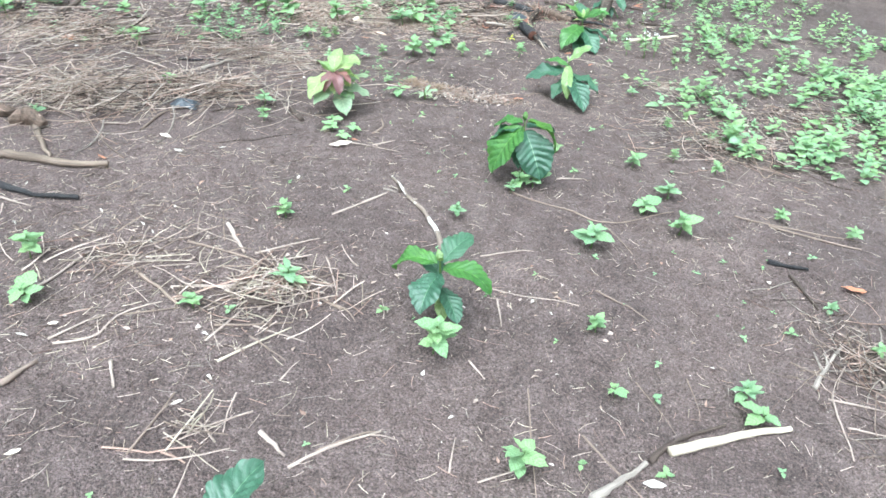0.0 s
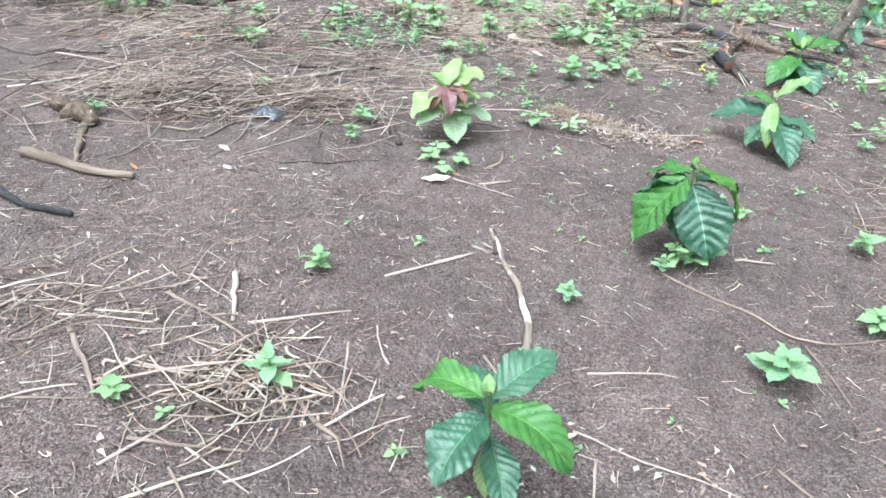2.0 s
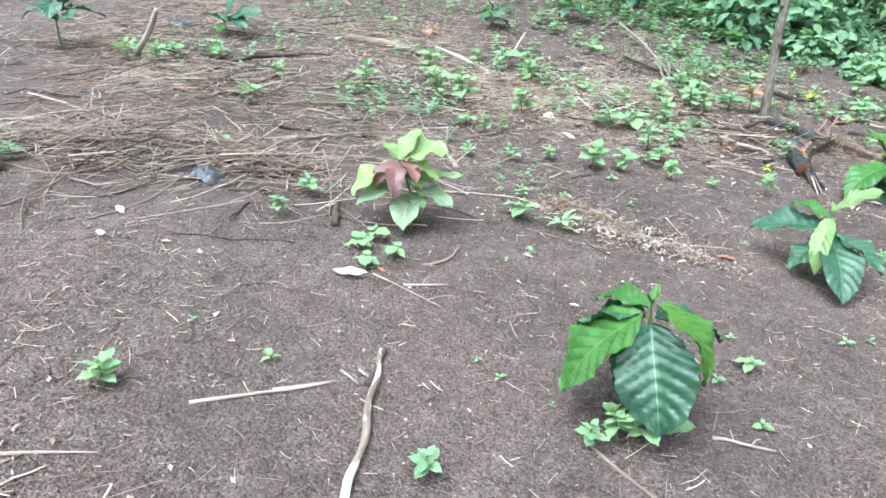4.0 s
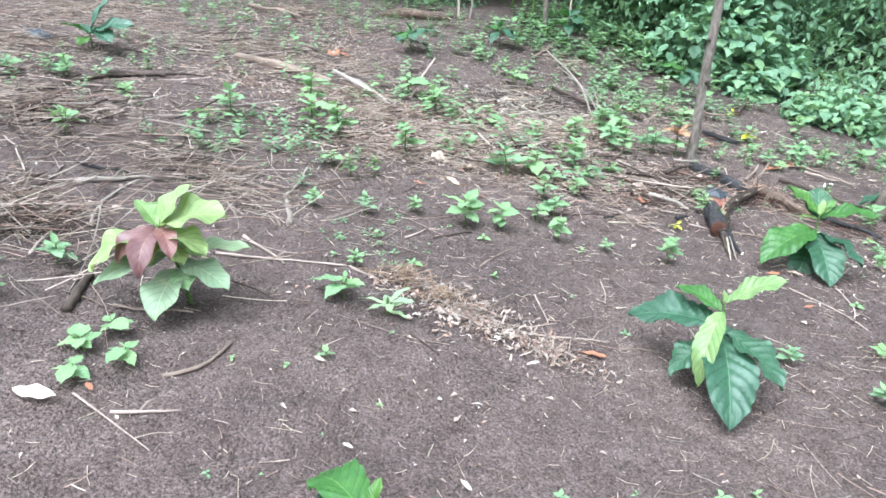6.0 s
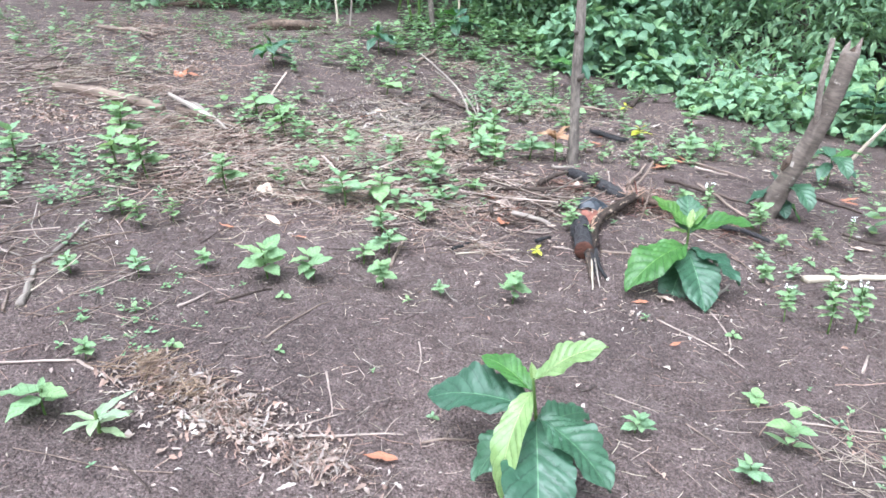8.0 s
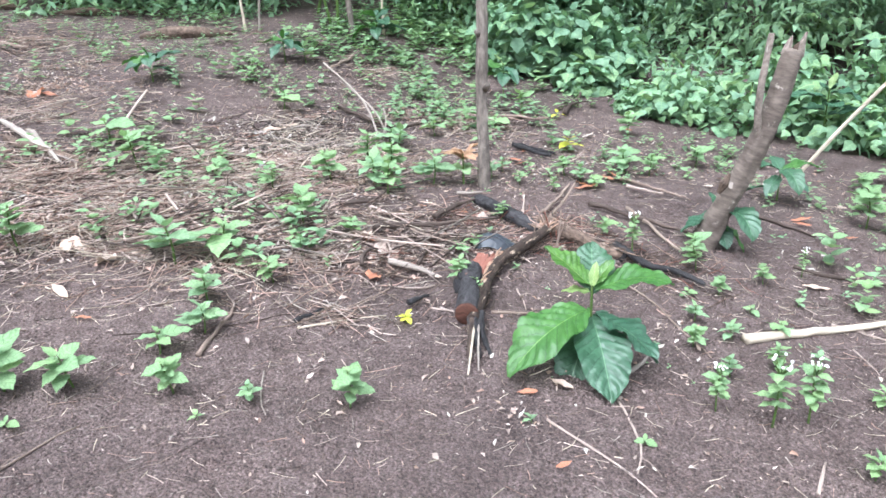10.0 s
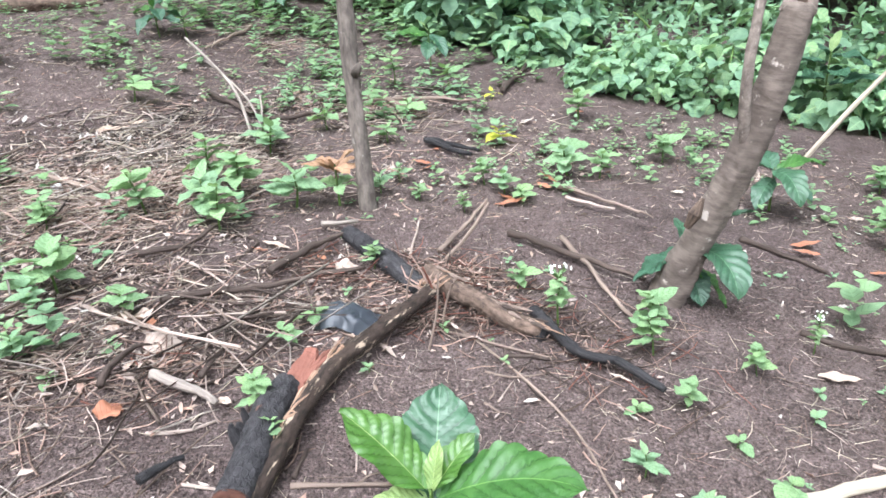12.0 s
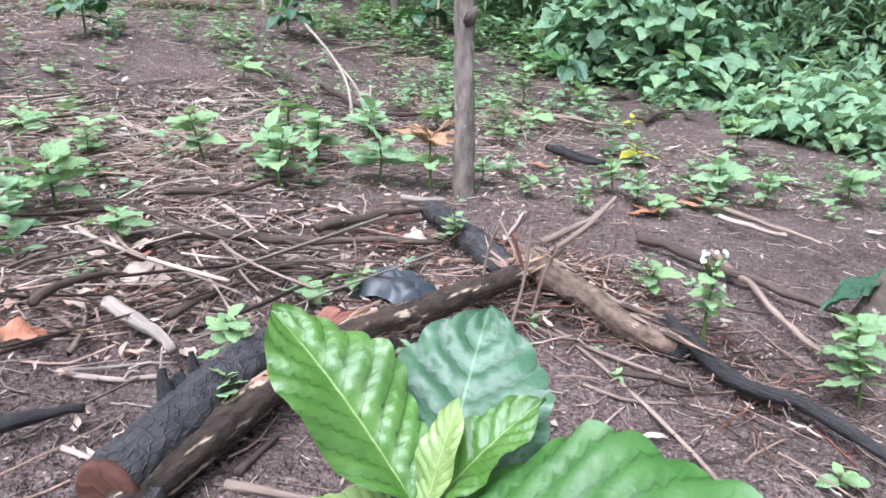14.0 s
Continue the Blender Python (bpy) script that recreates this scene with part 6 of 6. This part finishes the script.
def scrub(name, label, category, blobs, count, leaf, kinds, seed, stems=6, group="", upright=0.0, slim=0.7, lobed=False):
    """A bush: stems and a crown of separate leaves in uneven clumps. blobs: (x, y, height of the clump's centre, radius, radius up)."""
    rng = random.Random(seed)
    x0, y0 = blobs[0][0], blobs[0][1]
    z0 = soil_z(x0, y0)
    root = new(name)
    root.location = (x0, y0, z0)
    tagged(root, label, category, group)
    shapes = [lobed_leaf(rng) for _ in range(6)] if lobed else [leaf_geometry(L=1, W=slim * rng.uniform(0.55, 1.2), bend=rng.uniform(0.2, 1.6), fold=rng.uniform(0.1, 0.35), nu=3, nv=1, a=0.55 if slim > 0.6 else 0.72, b=0.62 if slim > 0.6 else 0.75, tip=0.4, wave=0.05) for _ in range(6)]
    verts, faces, uvs, slots = [], [], [], []
    weights = [b[3] * b[3] * b[4] + 0.01 for b in blobs]
    for _ in range(count):
        bx, by, bh, r, ru = rng.choices(blobs, weights)[0]
        d = Vector((rng.gauss(0, 1), rng.gauss(0, 1), rng.gauss(0, 1))).normalized() * rng.random() ** 0.33
        px, py = bx + d.x * r, by + d.y * r
        lump = 1 + 0.35 * noise.noise((px * 3, py * 3, d.z * 2))
        pz = soil_z(px, py) + max(0.02, bh + d.z * ru * lump)
        s = leaf * rng.choice((rng.uniform(0.4, 0.8), rng.uniform(0.7, 1.3)))
        az = math.degrees(math.atan2(d.y, d.x)) + rng.gauss(0, 60)
        m = Matrix.Translation((px - x0, py - y0, pz - z0)) @ pose(0, 0, 0, rng.gauss(0, 22), rng.gauss(18, 25) - upright, az) @ Matrix.Scale(s, 4)
        v, f, uv = rng.choice(shapes)
        b, slot = len(verts), rng.randrange(len(kinds))
        verts += [m @ Vector(p) for p in v]
        faces += [tuple(b + i for i in q) for q in f]
        uvs += uv
        slots += [slot] * len(f)
    me = mesh_of("foliage", verts, faces, [LEAF[k] for k in kinds], uvs)
    me.polygons.foreach_set("material_index", slots)
    part("foliage", me, root)
    for k in range(stems):
        bx, by, bh, r, ru = rng.choice(blobs)
        sx, sy = bx + rng.uniform(-0.4, 0.4) * r, by + rng.uniform(-0.4, 0.4) * r
        ex, ey, eh = bx + rng.uniform(-0.8, 0.8) * r, by + rng.uniform(-0.8, 0.8) * r, bh + ru * rng.uniform(0.3, 0.9)
        pts = [(sx - x0, sy - y0, soil_z(sx, sy) - z0 - 0.05), ((sx + ex) / 2 - x0, (sy + ey) / 2 - y0, soil_z(sx, sy) - z0 + eh * 0.6), (ex - x0, ey - y0, soil_z(sx, sy) - z0 + eh)]
        part("stem", limb("stem", dense(pts, 8), np.linspace(0.012, 0.004, 8), STEM, 6, 0.05, k), root)
    return root


scrub("vine_bush", "broad-leaved green vine bush at the field's edge", "bush", [(0.30, 7.75, 0.32, 0.36, 0.36), (0.02, 7.72, 0.24, 0.28, 0.28), (0.22, 8.05, 0.70, 0.42, 0.36), (0.62, 7.72, 0.18, 0.24, 0.22), (0.50, 7.42, 0.10, 0.20, 0.13), (-0.14, 7.85, 0.16, 0.20, 0.20), (0.42, 7.9, 0.95, 0.26, 0.25)], 4200, 0.088, ("vine", "vine", "vine", "forest", "vine_pale"), 51, 10, lobed=True)
scrub("low_shrub", "low mass of broad pale green leaves beside the field", "bush", [(1.02, 7.02, 0.10, 0.27, 0.15), (1.36, 6.92, 0.11, 0.30, 0.16), (1.75, 6.84, 0.10, 0.32, 0.15), (2.2, 6.74, 0.12, 0.38, 0.16), (2.7, 6.6, 0.12, 0.42, 0.16), (0.86, 6.95, 0.06, 0.16, 0.08), (1.62, 7.0, 0.28, 0.16, 0.18), (2.05, 6.95, 0.32, 0.2, 0.2)], 3500, 0.066, ("vine", "vine_pale", "weed2", "forest", "vine"), 52, 8, lobed=True)
scrub("low_shrub", "tangle of green broad leaves at the wood's edge", "bush", [(1.15, 7.45, 0.14, 0.35, 0.2), (1.7, 7.35, 0.16, 0.42, 0.22), (2.3, 7.2, 0.16, 0.45, 0.22), (3.2, 6.8, 0.2, 0.6, 0.25)], 2600, 0.075, ("forest", "vine", "vine"), 53, 8, slim=0.5)
rng = random.Random(88)
EDGE = [(-7.5, 6.9), (-6.4, 7.1), (-5.4, 7.3), (-4.4, 7.55), (-3.4, 7.75), (-2.6, 7.9), (-1.9, 8.15), (-1.2, 8.7), (-0.6, 9.0), (0.1, 9.1), (0.9, 9.0), (1.7, 8.7), (2.6, 8.4), (3.5, 7.9), (4.4, 7.2)]
for k, (x, y) in enumerate(EDGE):
    near = -4.6 < x < 3.6
    blobs = [(x + rng.uniform(-0.45, 0.45), y + rng.uniform(-0.3, 0.6), rng.uniform(0.12, 0.9), rng.uniform(0.35, 0.65), rng.uniform(0.3, 0.55)) for _ in range(6)]
    scrub("undergrowth_shrub", "dense green undergrowth shrub at the edge of the woods", "shrub", blobs, 3600 if near else 900, rng.uniform(0.085, 0.115), ("vine", "vine_pale", "forest") if -1.7 < x < 0.2 else ("forest", "forest", "vine"), 200 + k, 5, "undergrowth", slim=rng.uniform(0.3, 0.5))
for k, (x, y) in enumerate(EDGE[::2]):
    blobs = [(x + rng.uniform(-0.9, 0.9), y + 1.4 + rng.uniform(-0.3, 0.8), h, rng.uniform(0.8, 1.1), rng.uniform(0.6, 0.9)) for h in (0.3, 0.5, 0.8, 1.2, 1.7, 2.3)]
    scrub("undergrowth_shrub", "tall dark undergrowth behind the field's edge", "shrub", blobs, 4200 if -5 < x < 4 else 1200, rng.uniform(0.16, 0.20), ("forest",), 300 + k, 5, "undergrowth", slim=0.42)


# the crowns stay out of view; they are added to shade the woods
def forest_tree(x, y, r, height, spread, seed, crown):
    rng = random.Random(seed)
    root = new("tree")
    z0 = soil_z(x, y)
    root.location = (x, y, z0)
    tagged(root, "tall woodland tree with grey-brown bark behind the field, unseen crown added for shade", "tree", "woodland trees")
    part("trunk", limb("trunk", dense([(0, 0, -0.15), (0.05, 0, height * 0.4), (-0.05, 0.1, height * 0.7), (0.0, 0.1, height)], 20), np.interp(np.linspace(0, 1, 20), [0, 0.08, 1], [r * 1.5, r, r * 0.35]), WOODS["trunk"], 14, 0.08, seed), root)
    verts, faces, uvs = [], [], []
    shape = leaf_geometry(L=1, W=0.5, bend=0.6, fold=0.2, nu=2, nv=1, b=0.6)
    for k in range(6):
        a = k * 1.05 + rng.uniform(-0.3, 0.3)
        s = height * rng.uniform(0.45, 0.8)
        e = Vector((spread * math.cos(a) * rng.uniform(0.6, 1), spread * math.sin(a) * rng.uniform(0.6, 1), s + height * rng.uniform(0.1, 0.25)))
        part("limb", limb("limb", dense([(0, 0.03, s), (e.x * 0.5, e.y * 0.5, s + (e.z - s) * 0.7), e], 10), np.linspace(r * 0.4, r * 0.1, 10), WOODS["trunk"], 8, 0.08, k), root)
        for _ in range(crown):
            d = Vector((rng.gauss(0, 0.5), rng.gauss(0, 0.5), rng.gauss(0, 0.3))) * spread * 0.5
            m = Matrix.Translation(e + d) @ pose(0, 0, 0, rng.gauss(0, 25), rng.gauss(20, 25), rng.uniform(0, 360)) @ Matrix.Scale(rng.uniform(0.16, 0.3), 4)
            b = len(verts)
            verts += [m @ Vector(p) for p in shape[0]]
            faces += [tuple(b + i for i in q) for q in shape[1]]
            uvs += shape[2]
    part("crown", mesh_of("crown", verts, faces, LEAF["forest"], uvs), root)


# trees on the right get denser unseen crowns to darken the wood there
for k, (x, y, r) in enumerate(((-3.75, 7.55, 0.15), (-2.2, 12.6, 0.1), (-0.6, 13.2, 0.09), (0.8, 12.2, 0.11), (2.4, 9.4, 0.12), (4.2, 8.6, 0.12), (-5.6, 9.4, 0.12), (5.5, 6.5, 0.13), (-7.2, 8.6, 0.12), (1.6, 9.0, 0.08), (3.2, 8.1, 0.09))):
    forest_tree(x, y, r, 6.0 + (k % 3), 2.0, 500 + k, 620 if 1 < x < 6 else 240)
